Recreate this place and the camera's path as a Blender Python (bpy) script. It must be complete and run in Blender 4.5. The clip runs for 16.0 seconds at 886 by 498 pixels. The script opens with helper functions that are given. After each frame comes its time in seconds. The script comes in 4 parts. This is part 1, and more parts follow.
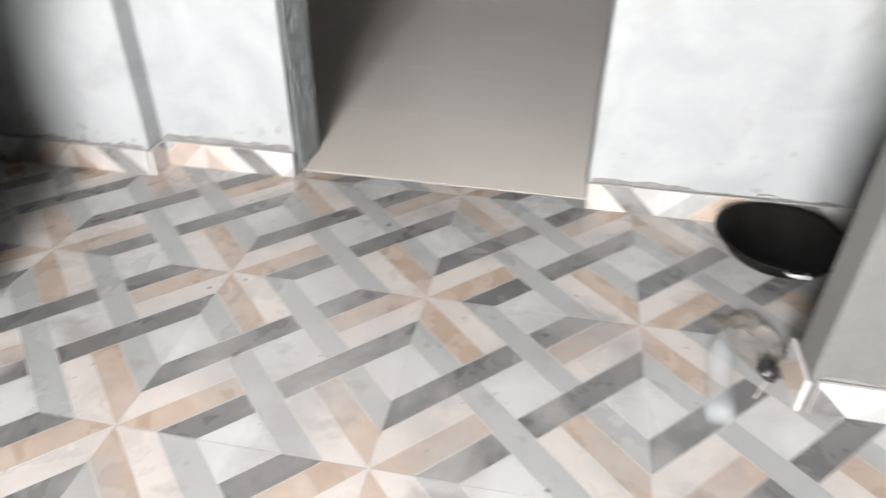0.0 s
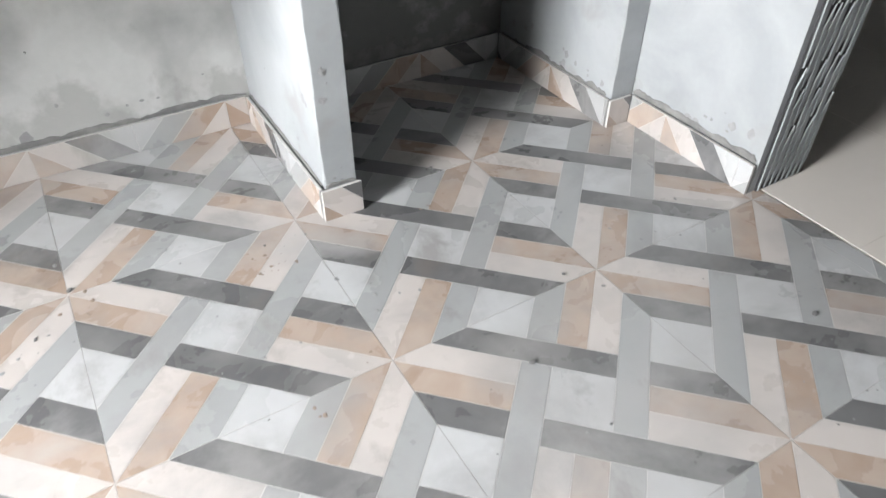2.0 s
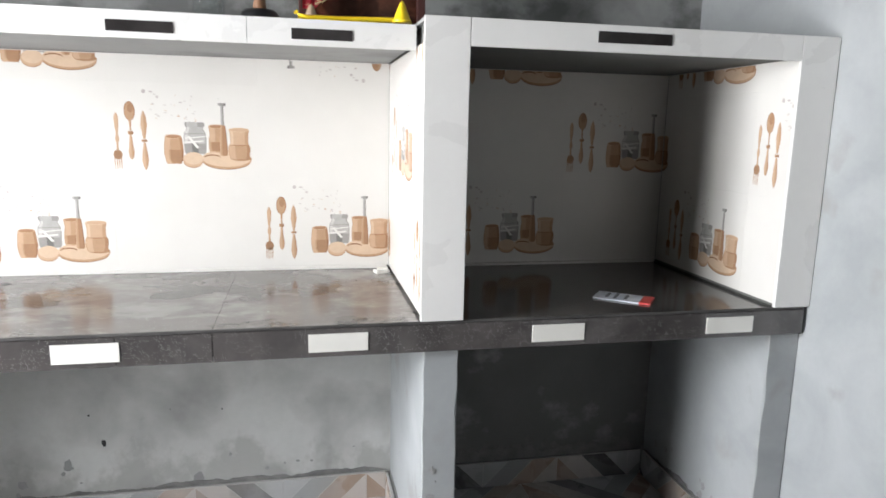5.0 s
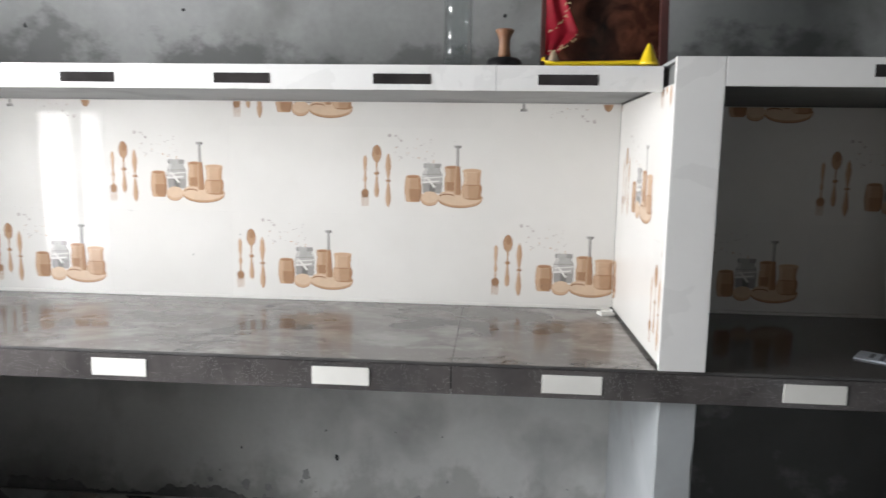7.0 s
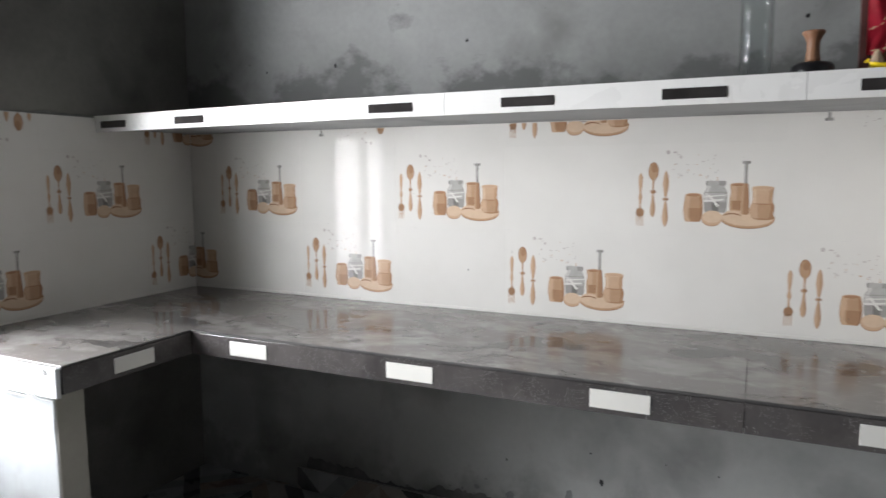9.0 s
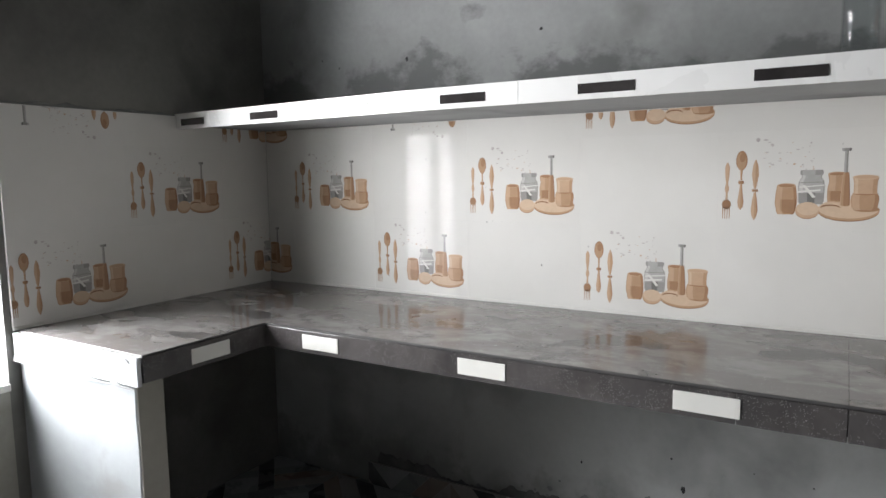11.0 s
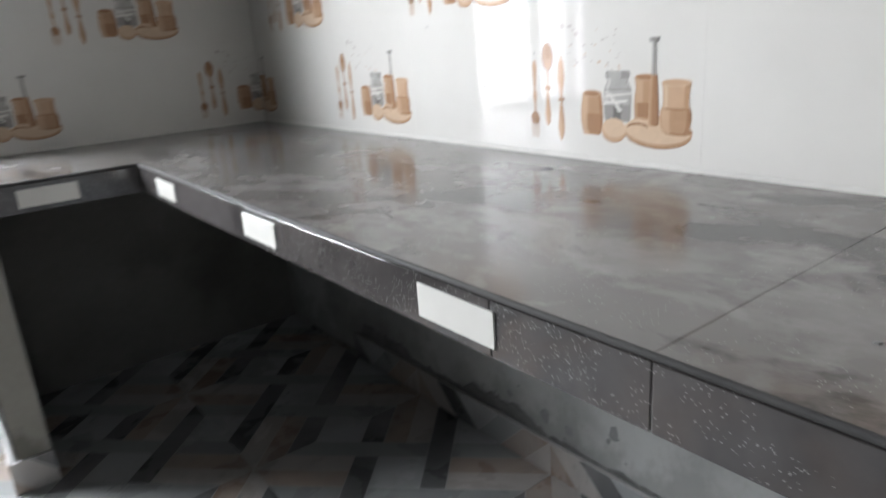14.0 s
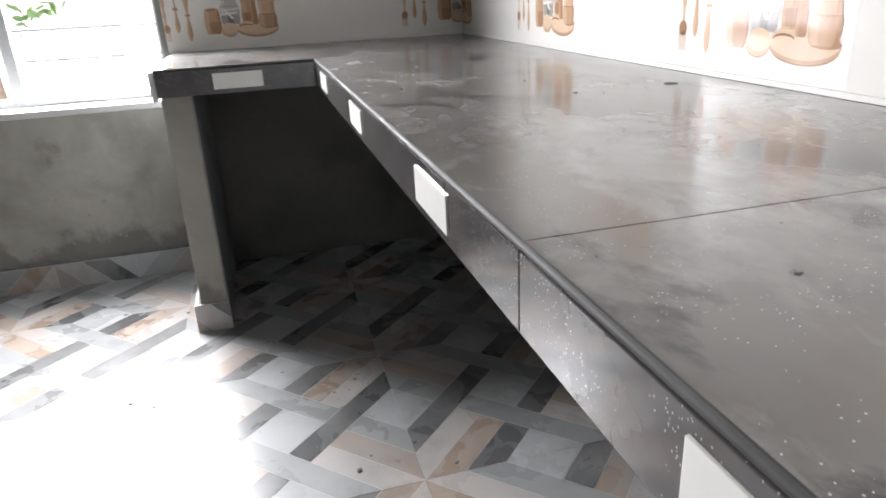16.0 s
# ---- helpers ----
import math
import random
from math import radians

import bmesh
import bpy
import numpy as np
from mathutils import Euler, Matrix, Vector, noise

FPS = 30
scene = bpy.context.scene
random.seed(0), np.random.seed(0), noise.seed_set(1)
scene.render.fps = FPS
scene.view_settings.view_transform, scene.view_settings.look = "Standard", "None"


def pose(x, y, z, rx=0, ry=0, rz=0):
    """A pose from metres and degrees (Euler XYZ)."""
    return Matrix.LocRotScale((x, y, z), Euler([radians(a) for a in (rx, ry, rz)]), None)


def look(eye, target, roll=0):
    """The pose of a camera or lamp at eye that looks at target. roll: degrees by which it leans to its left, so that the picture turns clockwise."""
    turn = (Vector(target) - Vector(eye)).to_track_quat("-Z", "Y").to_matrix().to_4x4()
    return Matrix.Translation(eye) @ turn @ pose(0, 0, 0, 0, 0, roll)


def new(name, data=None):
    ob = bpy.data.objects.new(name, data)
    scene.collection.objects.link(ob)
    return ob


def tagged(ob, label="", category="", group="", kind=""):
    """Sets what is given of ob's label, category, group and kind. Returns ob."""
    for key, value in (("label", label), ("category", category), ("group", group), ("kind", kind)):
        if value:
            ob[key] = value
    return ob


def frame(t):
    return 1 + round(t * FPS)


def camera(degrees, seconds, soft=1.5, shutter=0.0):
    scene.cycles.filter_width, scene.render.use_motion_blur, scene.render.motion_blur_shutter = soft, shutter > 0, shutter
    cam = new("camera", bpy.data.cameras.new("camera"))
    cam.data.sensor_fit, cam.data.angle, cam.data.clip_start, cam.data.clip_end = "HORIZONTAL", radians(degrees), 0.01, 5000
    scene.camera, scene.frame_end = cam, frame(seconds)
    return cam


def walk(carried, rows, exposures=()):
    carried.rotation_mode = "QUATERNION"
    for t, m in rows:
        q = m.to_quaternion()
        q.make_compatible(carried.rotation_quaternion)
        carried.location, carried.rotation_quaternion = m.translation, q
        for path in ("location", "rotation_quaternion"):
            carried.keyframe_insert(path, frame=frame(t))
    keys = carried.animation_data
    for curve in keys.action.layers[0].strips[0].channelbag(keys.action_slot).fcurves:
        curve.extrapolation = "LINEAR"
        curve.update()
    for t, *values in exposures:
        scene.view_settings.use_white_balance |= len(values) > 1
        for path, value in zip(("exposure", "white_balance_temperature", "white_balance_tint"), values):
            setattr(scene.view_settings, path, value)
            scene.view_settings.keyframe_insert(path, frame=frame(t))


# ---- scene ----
cam = camera(66.8, 16.0, 1.5, 0.5)
PATH = [
    (0, (-0.279, -0.919, 1.216), (1.339, -0.621, 0.079), 0.8),
    (0.5, (-0.159, -0.857, 1.175), (1.271, -0.151, -0.032), 0.1),
    (1, (-0.018, -0.906, 1.205), (0.965, 0.28, -0.07), -2.6),
    (1.5, (0.089, -0.956, 1.183), (0.786, 0.348, -0.164), -2.2),
    (2, (0.187, -0.912, 1.18), (0.968, 0.394, -0.118), 0.1),
    (2.5, (0.253, -0.812, 1.168), (0.969, 0.49, -0.171), 2.9),
    (3, (0.296, -0.808, 1.191), (0.752, 0.629, -0.123), -1.1),
    (3.3, (0.341, -0.851, 1.25), (0.722, 0.731, 0.088), 1.2),
    (3.5, (0.395, -0.911, 1.297), (0.792, 0.794, 0.33), 2.8),
    (3.7, (0.435, -0.979, 1.309), (0.868, 0.823, 0.558), 2.9),
    (5.8, (0.325, -1.107, 1.384), (0.63, 0.848, 1.096), 0.2),
    (6, (0.31, -1.106, 1.376), (0.51, 0.866, 1.11), 0.4),
    (6.5, (0.286, -1.101, 1.388), (0.297, 0.879, 1.107), 1.1),
    (7, (0.263, -1.1, 1.381), (0.116, 0.876, 1.113), 0.9),
    (7.5, (0.246, -1.102, 1.388), (-0.076, 0.855, 1.132), 0.1),
    (8, (0.224, -1.106, 1.384), (-0.276, 0.819, 1.169), -0.3),
    (8.5, (0.196, -1.115, 1.388), (-0.475, 0.755, 1.165), -0.2),
    (9, (0.168, -1.111, 1.391), (-0.67, 0.691, 1.165), -0.2),
    (9.5, (0.15, -1.11, 1.392), (-0.787, 0.644, 1.177), -0.5),
    (9.7, (0.153, -1.107, 1.387), (-0.818, 0.629, 1.176), -0.6),
    (11.8, (0.135, -0.968, 1.341), (-0.931, 0.703, 1.074), -1.4),
    (12, (0.159, -0.871, 1.324), (-0.95, 0.768, 1.036), -1.8),
    (12.5, (0.244, -0.614, 1.304), (-1.052, 0.883, 1.022), 0.8),
    (13, (0.283, -0.387, 1.252), (-1.082, 1.022, 0.862), -2.0),
    (13.5, (0.349, -0.139, 1.191), (-0.989, 1.268, 0.712), -1.8),
    (14, (0.489, 0.067, 1.152), (-1.035, 1.214, 0.55), -4.1),
    (14.5, (0.569, 0.212, 1.101), (-1.137, 1.005, 0.423), -4.1),
    (15, (0.551, 0.315, 1.071), (-1.149, 1.112, 0.381), -3.9),
    (15.4, (0.579, 0.341, 1.077), (-1.162, 0.998, 0.342), -3.2),
    (15.5, (0.591, 0.343, 1.08), (-1.158, 0.957, 0.329), -2.7),
    (16, (0.629, 0.352, 1.061), (-1.174, 0.818, 0.331), -2.9),
]
walk(cam, [(t, look(eye, target, roll)) for t, eye, target, roll in PATH],
     [(0, 3.15, 6900, 13), (0.5, 3.13, 6700, 11.5), (1, 3.05, 6650, 11), (2.5, 2.97, 6600, 11), (3.3, 3.12, 6600, 11), (3.7, 3.08, 6550, 11), (5.8, 2.0, 6500, 11), (7, 1.83, 6500, 11), (9, 1.55, 6450, 11), (9.7, 1.5, 6400, 10), (11.8, 1.45, 6500, 11), (12.5, 1.47, 6500, 11), (13.1, 1.35, 6350, 10), (13.5, 1.3, 6250, 9), (14, 1.75, 6300, 10), (14.5, 2.08, 6500, 12), (16, 2.25, 6500, 13)])

# ---------------------------------------------------------------- light
world = bpy.data.worlds.new("sky")
scene.world = world
world.use_nodes = True
wn = world.node_tree
sky = wn.nodes.new("ShaderNodeTexSky")
sky.sky_type = "NISHITA"
sky.sun_disc = False
sky.sun_elevation, sky.sun_rotation = radians(48), radians(100)
wn.links.new(sky.outputs[0], wn.nodes["Background"].inputs[0])
wn.nodes["Background"].inputs[1].default_value = 0.15

sun = new("sun", bpy.data.lights.new("sun", "SUN"))
sun.data.energy, sun.data.angle, sun.data.color = 5.0, radians(0.6), (1.0, 0.95, 0.88)
sun.matrix_world = look((30, -8, 34), (0, 0, 0))

# daylight of the open sky, standing in the window's opening
day = new("window_daylight", bpy.data.lights.new("window_daylight", "AREA"))
day.data.shape, day.data.size, day.data.size_y = "RECTANGLE", 1.0, 1.36
day.data.energy, day.data.color = 73.0, (0.975, 0.988, 1.0)
day.matrix_world = look((-2.37, -0.48, 1.40), (0, -0.48, 1.40))


# ---------------------------------------------------------------- materials
def shader(name, a, b, rough=0.6, rough_b=None, scale=6.0, fine=60.0, bump=0.1, metal=0.0, detail=0.35,
           coat=0.0, warp=0.0, low=0.35, high=0.65, spread=0.0, ior=1.5, stain=None):
    """Two colours mixed by coarse and fine noise, with fine relief and uneven gloss. spread: difference from piece to piece."""
    m = bpy.data.materials.new(name)
    m.use_nodes = True
    t = m.node_tree
    n, link = t.nodes, t.links.new
    bs = n["Principled BSDF"]
    geo = n.new("ShaderNodeNewGeometry")
    big, small = n.new("ShaderNodeTexNoise"), n.new("ShaderNodeTexNoise")
    for node, s in ((big, scale), (small, fine)):
        node.inputs["Scale"].default_value, node.inputs["Detail"].default_value = s, 6.0
        link(geo.outputs["Position"], node.inputs["Vector"])
    big.inputs["Distortion"].default_value = warp
    ramp = n.new("ShaderNodeMapRange")
    ramp.inputs[1].default_value, ramp.inputs[2].default_value = low, high
    link(big.outputs[0], ramp.inputs[0])
    mix = n.new("ShaderNodeMix")
    mix.data_type = "FLOAT"
    mix.inputs[0].default_value = detail
    link(ramp.outputs[0], mix.inputs[2])
    link(small.outputs[0], mix.inputs[3])
    col = n.new("ShaderNodeMix")
    col.data_type = "RGBA"
    col.inputs[6].default_value, col.inputs[7].default_value = (*a, 1), (*b, 1)
    link(mix.outputs[0], col.inputs[0])
    out = col.outputs[2]
    if stain:
        (tone, size, lo, hi) = stain
        blot, edge, over = n.new("ShaderNodeTexNoise"), n.new("ShaderNodeMapRange"), n.new("ShaderNodeMix")
        over.data_type = "RGBA"
        blot.inputs["Scale"].default_value, blot.inputs["Detail"].default_value, blot.inputs["Distortion"].default_value = size, 8.0, 0.25
        edge.inputs[1].default_value, edge.inputs[2].default_value = lo, hi
        link(geo.outputs["Position"], blot.inputs["Vector"])
        link(blot.outputs[0], edge.inputs[0])
        link(edge.outputs[0], over.inputs[0])
        link(out, over.inputs[6])
        over.inputs[7].default_value = (*tone, 1)
        out = over.outputs[2]
    if spread:
        info, hsv, mr = n.new("ShaderNodeObjectInfo"), n.new("ShaderNodeHueSaturation"), n.new("ShaderNodeMapRange")
        mr.inputs[3].default_value, mr.inputs[4].default_value = 1 - spread, 1 + spread
        link(info.outputs["Random"], mr.inputs[0])
        link(mr.outputs[0], hsv.inputs["Value"])
        link(out, hsv.inputs["Color"])
        out = hsv.outputs[0]
    link(out, bs.inputs["Base Color"])
    rr = n.new("ShaderNodeMapRange")
    rr.inputs[3].default_value, rr.inputs[4].default_value = rough, rough if rough_b is None else rough_b
    link(big.outputs[0], rr.inputs[0])
    rr.inputs[1].default_value, rr.inputs[2].default_value = low, high
    link(rr.outputs[0], bs.inputs["Roughness"])
    bs.inputs["Metallic"].default_value, bs.inputs["Coat Weight"].default_value = metal, coat
    bs.inputs["IOR"].default_value = ior
    if bump:
        bp = n.new("ShaderNodeBump")
        bp.inputs["Strength"].default_value, bp.inputs["Distance"].default_value = bump, 0.004
        link(mix.outputs[0], bp.inputs["Height"])
        link(bp.outputs[0], bs.inputs["Normal"])
    return m


def speckled(m, colour, scale=180.0, size=0.18, sparse=0.62):
    """Adds scattered light flecks of stone grain or dried splashes to a material."""
    t = m.node_tree
    n, link = t.nodes, t.links.new
    bs = n["Principled BSDF"]
    old = bs.inputs["Base Color"].links[0].from_socket
    geo, vor, pick = n.new("ShaderNodeNewGeometry"), n.new("ShaderNodeTexVoronoi"), n.new("ShaderNodeTexNoise")
    vor.inputs["Scale"].default_value, pick.inputs["Scale"].default_value = scale, scale * 0.09
    link(geo.outputs["Position"], vor.inputs["Vector"])
    link(geo.outputs["Position"], pick.inputs["Vector"])
    near, some, both = n.new("ShaderNodeMath"), n.new("ShaderNodeMath"), n.new("ShaderNodeMath")
    near.operation, some.operation, both.operation = "LESS_THAN", "GREATER_THAN", "MULTIPLY"
    near.inputs[1].default_value, some.inputs[1].default_value = size, sparse
    link(vor.outputs["Distance"], near.inputs[0])
    link(pick.outputs[0], some.inputs[0])
    link(near.outputs[0], both.inputs[0])
    link(some.outputs[0], both.inputs[1])
    mix = n.new("ShaderNodeMix")
    mix.data_type = "RGBA"
    link(both.outputs[0], mix.inputs[0])
    link(old, mix.inputs[6])
    mix.inputs[7].default_value = (*colour, 1)
    link(mix.outputs[2], bs.inputs["Base Color"])
    return m


def smeared(m, *coats):
    """Dried smears over a polished surface: (colour, strength, stretch, from, to, roughness) each."""
    t = m.node_tree
    n, link = t.nodes, t.links.new
    bs = n["Principled BSDF"]
    geo = n.new("ShaderNodeNewGeometry")
    for k, (tone, strength, stretch, lo, hi, rough) in enumerate(coats):
        place, wipe, edge = n.new("ShaderNodeMapping"), n.new("ShaderNodeTexNoise"), n.new("ShaderNodeMapRange")
        place.inputs["Scale"].default_value, place.inputs["Location"].default_value = stretch, (3.7 * k + 1.3, 0.4, 0)
        wipe.inputs["Scale"].default_value, wipe.inputs["Detail"].default_value = 1.0, 12.0
        wipe.inputs["Roughness"].default_value, wipe.inputs["Distortion"].default_value = 0.62, 0.3
        edge.inputs[1].default_value, edge.inputs[2].default_value, edge.inputs[4].default_value = lo, hi, strength
        link(geo.outputs["Position"], place.inputs["Vector"])
        link(place.outputs[0], wipe.inputs["Vector"])
        link(wipe.outputs[0], edge.inputs[0])
        for socket, kind, a, b, value in (("Base Color", "RGBA", 6, 7, (*tone, 1)), ("Roughness", "FLOAT", 2, 3, rough)):
            over = n.new("ShaderNodeMix")
            over.data_type = kind
            link(edge.outputs[0], over.inputs[0])
            link(bs.inputs[socket].links[0].from_socket, over.inputs[a])
            over.inputs[b].default_value = value
            link(over.outputs[2 if kind == "RGBA" else 0], bs.inputs[socket])
    return m


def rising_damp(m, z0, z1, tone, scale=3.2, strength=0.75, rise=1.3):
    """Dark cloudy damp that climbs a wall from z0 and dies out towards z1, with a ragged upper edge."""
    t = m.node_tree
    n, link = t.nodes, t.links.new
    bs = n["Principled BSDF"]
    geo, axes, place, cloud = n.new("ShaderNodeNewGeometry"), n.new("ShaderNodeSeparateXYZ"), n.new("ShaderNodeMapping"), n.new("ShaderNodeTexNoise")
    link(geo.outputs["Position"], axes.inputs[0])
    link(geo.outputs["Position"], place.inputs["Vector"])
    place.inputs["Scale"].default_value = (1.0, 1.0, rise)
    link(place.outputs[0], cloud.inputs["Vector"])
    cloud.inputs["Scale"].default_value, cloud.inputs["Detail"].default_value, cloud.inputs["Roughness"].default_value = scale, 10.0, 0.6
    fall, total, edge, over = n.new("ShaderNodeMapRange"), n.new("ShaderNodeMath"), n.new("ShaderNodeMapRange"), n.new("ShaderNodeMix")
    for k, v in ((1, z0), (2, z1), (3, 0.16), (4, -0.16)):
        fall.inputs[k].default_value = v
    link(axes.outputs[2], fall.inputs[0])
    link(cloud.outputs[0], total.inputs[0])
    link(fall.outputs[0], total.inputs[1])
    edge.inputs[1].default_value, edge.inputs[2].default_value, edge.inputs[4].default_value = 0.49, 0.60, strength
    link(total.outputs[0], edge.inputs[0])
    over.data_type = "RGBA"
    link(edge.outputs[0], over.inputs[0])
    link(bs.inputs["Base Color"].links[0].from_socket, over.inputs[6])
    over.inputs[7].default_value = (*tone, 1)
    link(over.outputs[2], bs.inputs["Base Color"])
    return m


CEMENT = shader("cement_plaster", (0.265, 0.27, 0.27), (0.385, 0.39, 0.385), 0.85, scale=1.7, fine=45, bump=0.25, warp=0.15, detail=0.42, stain=((0.19, 0.19, 0.185), 2.6, 0.50, 0.74))
# shaded copy for the window wall: its lack of direct light is in the colour
SHADED_CEMENT = shader("shaded_brown_cement", (0.125, 0.122, 0.112), (0.24, 0.234, 0.215), 0.85, scale=2.2, fine=45, bump=0.25, warp=0.2, detail=0.4, stain=((0.10, 0.098, 0.09), 2.8, 0.50, 0.72))
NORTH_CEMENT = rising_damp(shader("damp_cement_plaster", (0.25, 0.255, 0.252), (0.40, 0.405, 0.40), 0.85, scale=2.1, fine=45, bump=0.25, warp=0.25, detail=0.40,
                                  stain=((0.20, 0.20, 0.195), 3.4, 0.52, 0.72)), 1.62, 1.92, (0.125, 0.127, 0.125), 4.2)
OLIVE_CEMENT = rising_damp(shader("olive_cement", (0.27, 0.26, 0.225), (0.42, 0.405, 0.36), 0.85, scale=2.2, fine=45, bump=0.25, warp=0.2, detail=0.4,
                                  stain=((0.20, 0.195, 0.17), 2.8, 0.52, 0.70)), 0.08, 0.30, (0.12, 0.115, 0.10), 6.0, 0.6, 0.8)
# lit copy of the north wall's plaster: paler base colour, plus stains and damp
LIT_BASE = rising_damp(shader("lit_base_plaster", (0.44, 0.448, 0.44), (0.58, 0.587, 0.573), 0.8, scale=2.4, fine=45, bump=0.25, warp=0.2, detail=0.42, stain=((0.26, 0.262, 0.255), 3.0, 0.50, 0.75)), 0.10, 0.30, (0.24, 0.237, 0.222), 7.0, 0.45, 0.8)
# the partition's grey cement; also darkens the niche's piers and roof as shade
RAW_AND_SHADE_CEMENT = shader("raw_cement_and_niche_shade", (0.105, 0.108, 0.104), (0.17, 0.173, 0.165), 0.88, scale=2.0, fine=50, bump=0.3, warp=0.2, detail=0.4)
SKIM = shader("pale_plaster", (0.285, 0.302, 0.31), (0.38, 0.397, 0.405), 0.8, scale=3.5, fine=50, bump=0.2, warp=0.8, detail=0.3, stain=((0.29, 0.295, 0.29), 5.0, 0.60, 0.70))
MORTAR = shader("damp_mortar", (0.13, 0.13, 0.13), (0.26, 0.26, 0.25), 0.9, scale=14, fine=90, bump=0.5)
DAB = shader("grey_cement_dab", (0.24, 0.245, 0.245), (0.33, 0.335, 0.33), 0.9, scale=30, fine=90, bump=0.3)
WHITEWASH = shader("white_skim", (0.55, 0.57, 0.58), (0.70, 0.72, 0.73), 0.8, scale=9, fine=80, bump=0.2)
# near-black colour so these faces return little light and shadows stay deep
LOW_BOUNCE_CONCRETE = shader("low_bounce_concrete", (0.045, 0.044, 0.042), (0.085, 0.083, 0.08), 0.9, scale=2.5, fine=30, bump=0.3)
GROUT = shader("floor_grout", (0.54, 0.53, 0.515), (0.62, 0.61, 0.60), 0.7, scale=30, fine=120)
FLOOR_DUST = ((0.30, 0.295, 0.29), 3.4, 0.50, 0.84)
GRIME = (((0.40, 0.395, 0.39), 0.55, (1.7, 2.2, 1.0), 0.52, 0.66, 0.42), ((0.25, 0.245, 0.245), 0.6, (2.3, 2.9, 1.0), 0.54, 0.70, 0.42), ((0.17, 0.15, 0.135), 0.5, (4.6, 3.8, 1.0), 0.585, 0.70, 0.45))
F_WHITE = smeared(shader("floor_glaze_white", (0.42, 0.43, 0.434), (0.51, 0.52, 0.524), 0.20, 0.36, scale=4, fine=24, bump=0.02, warp=0.6, low=0.2, high=0.8, spread=0.03, stain=FLOOR_DUST), *GRIME)
F_CREAM = smeared(shader("floor_glaze_cream", (0.47, 0.434, 0.407), (0.54, 0.508, 0.486), 0.20, 0.36, scale=4, fine=24, bump=0.02, warp=0.6, low=0.2, high=0.8, spread=0.03, stain=FLOOR_DUST), *GRIME)
F_TAN = smeared(shader("floor_glaze_tan", (0.31, 0.218, 0.16), (0.475, 0.41, 0.36), 0.20, 0.36, scale=8, fine=18, bump=0.02, warp=0.7, low=0.2, high=0.8, spread=0.04, stain=FLOOR_DUST), *GRIME)
F_GREY = smeared(shader("floor_glaze_grey", (0.30, 0.31, 0.31), (0.365, 0.375, 0.375), 0.20, 0.36, scale=4, fine=24, bump=0.02, warp=0.6, low=0.2, high=0.8, spread=0.03, stain=FLOOR_DUST), *GRIME)
F_DARK = smeared(shader("floor_glaze_dark", (0.085, 0.087, 0.09), (0.185, 0.185, 0.185), 0.20, 0.36, scale=7, fine=24, bump=0.02, warp=0.7, low=0.2, high=0.8, spread=0.05, stain=FLOOR_DUST), *GRIME)
GLAZE = shader("white_wall_glaze", (0.63, 0.615, 0.585), (0.69, 0.675, 0.645), 0.018, 0.035, scale=3, fine=20, bump=0.002, spread=0.015, ior=1.165)
JOINT = shader("tile_joint", (0.62, 0.605, 0.575), (0.69, 0.675, 0.645), 0.6, scale=25, fine=90)
WOOD_TONES = [shader("print_wood", tuple(0.95 * c for c in t), tuple(1.07 * c for c in t), 0.09, scale=30, fine=130, bump=0, warp=1.0, ior=1.16)
              for t in ((0.575, 0.43, 0.31), (0.50, 0.345, 0.235), (0.42, 0.27, 0.172), (0.335, 0.198, 0.12), (0.245, 0.132, 0.078), (0.17, 0.085, 0.048))]
GREY_TONES = [shader("print_grey_glass", tuple(0.93 * c for c in t), tuple(1.08 * c for c in t), 0.09, scale=60, fine=160, bump=0, ior=1.16)
              for t in ((0.52, 0.505, 0.485), (0.40, 0.387, 0.37), (0.30, 0.288, 0.274), (0.18, 0.172, 0.163))]
P_SEED = shader("print_seed", (0.40, 0.36, 0.35), (0.56, 0.52, 0.50), 0.09, scale=80, fine=200, bump=0, ior=1.16)
MARBLE = shader("white_edge_tile", (0.71, 0.705, 0.69), (0.78, 0.775, 0.76), 0.22, 0.35, scale=5, fine=40, bump=0.03, warp=0.6, low=0.2, high=0.8)
SLAB = speckled(smeared(shader("grey_counter_stone", (0.122, 0.113, 0.107), (0.215, 0.20, 0.19), 0.10, 0.20, scale=3.4, fine=30, bump=0.006, warp=0.5, detail=0.22, low=0.25, high=0.75, ior=1.65),
                        ((0.34, 0.328, 0.318), 0.55, (3.8, 5.2, 3.0), 0.49, 0.63, 0.27), ((0.36, 0.35, 0.34), 0.35, (9.0, 14.0, 3.0), 0.55, 0.66, 0.25), ((0.028, 0.027, 0.028), 0.8, (4.6, 6.2, 3.0), 0.55, 0.63, 0.16)),
                (0.48, 0.47, 0.46), 170, 0.12, 0.52)
FASCIA = speckled(shader("dark_granite", (0.043, 0.040, 0.040), (0.105, 0.096, 0.094), 0.07, 0.16, scale=5, fine=60, bump=0.03, warp=1.0, ior=1.75),
                  (0.34, 0.33, 0.325), 240, 0.19, 0.45)
# shaded copy of the counter stone, its base colour lowered for the niche
SLAB_SHADED = speckled(shader("shaded_counter_stone", (0.045, 0.042, 0.041), (0.085, 0.08, 0.077), 0.09, 0.16, scale=3.4, fine=30, bump=0.006, warp=0.5), (0.30, 0.29, 0.28), 150, 0.085, 0.56)
EDGE = shader("ground_stone_edge", (0.04, 0.039, 0.04), (0.095, 0.092, 0.09), 0.6, 0.75, scale=9, fine=70, bump=0.06, ior=1.3)
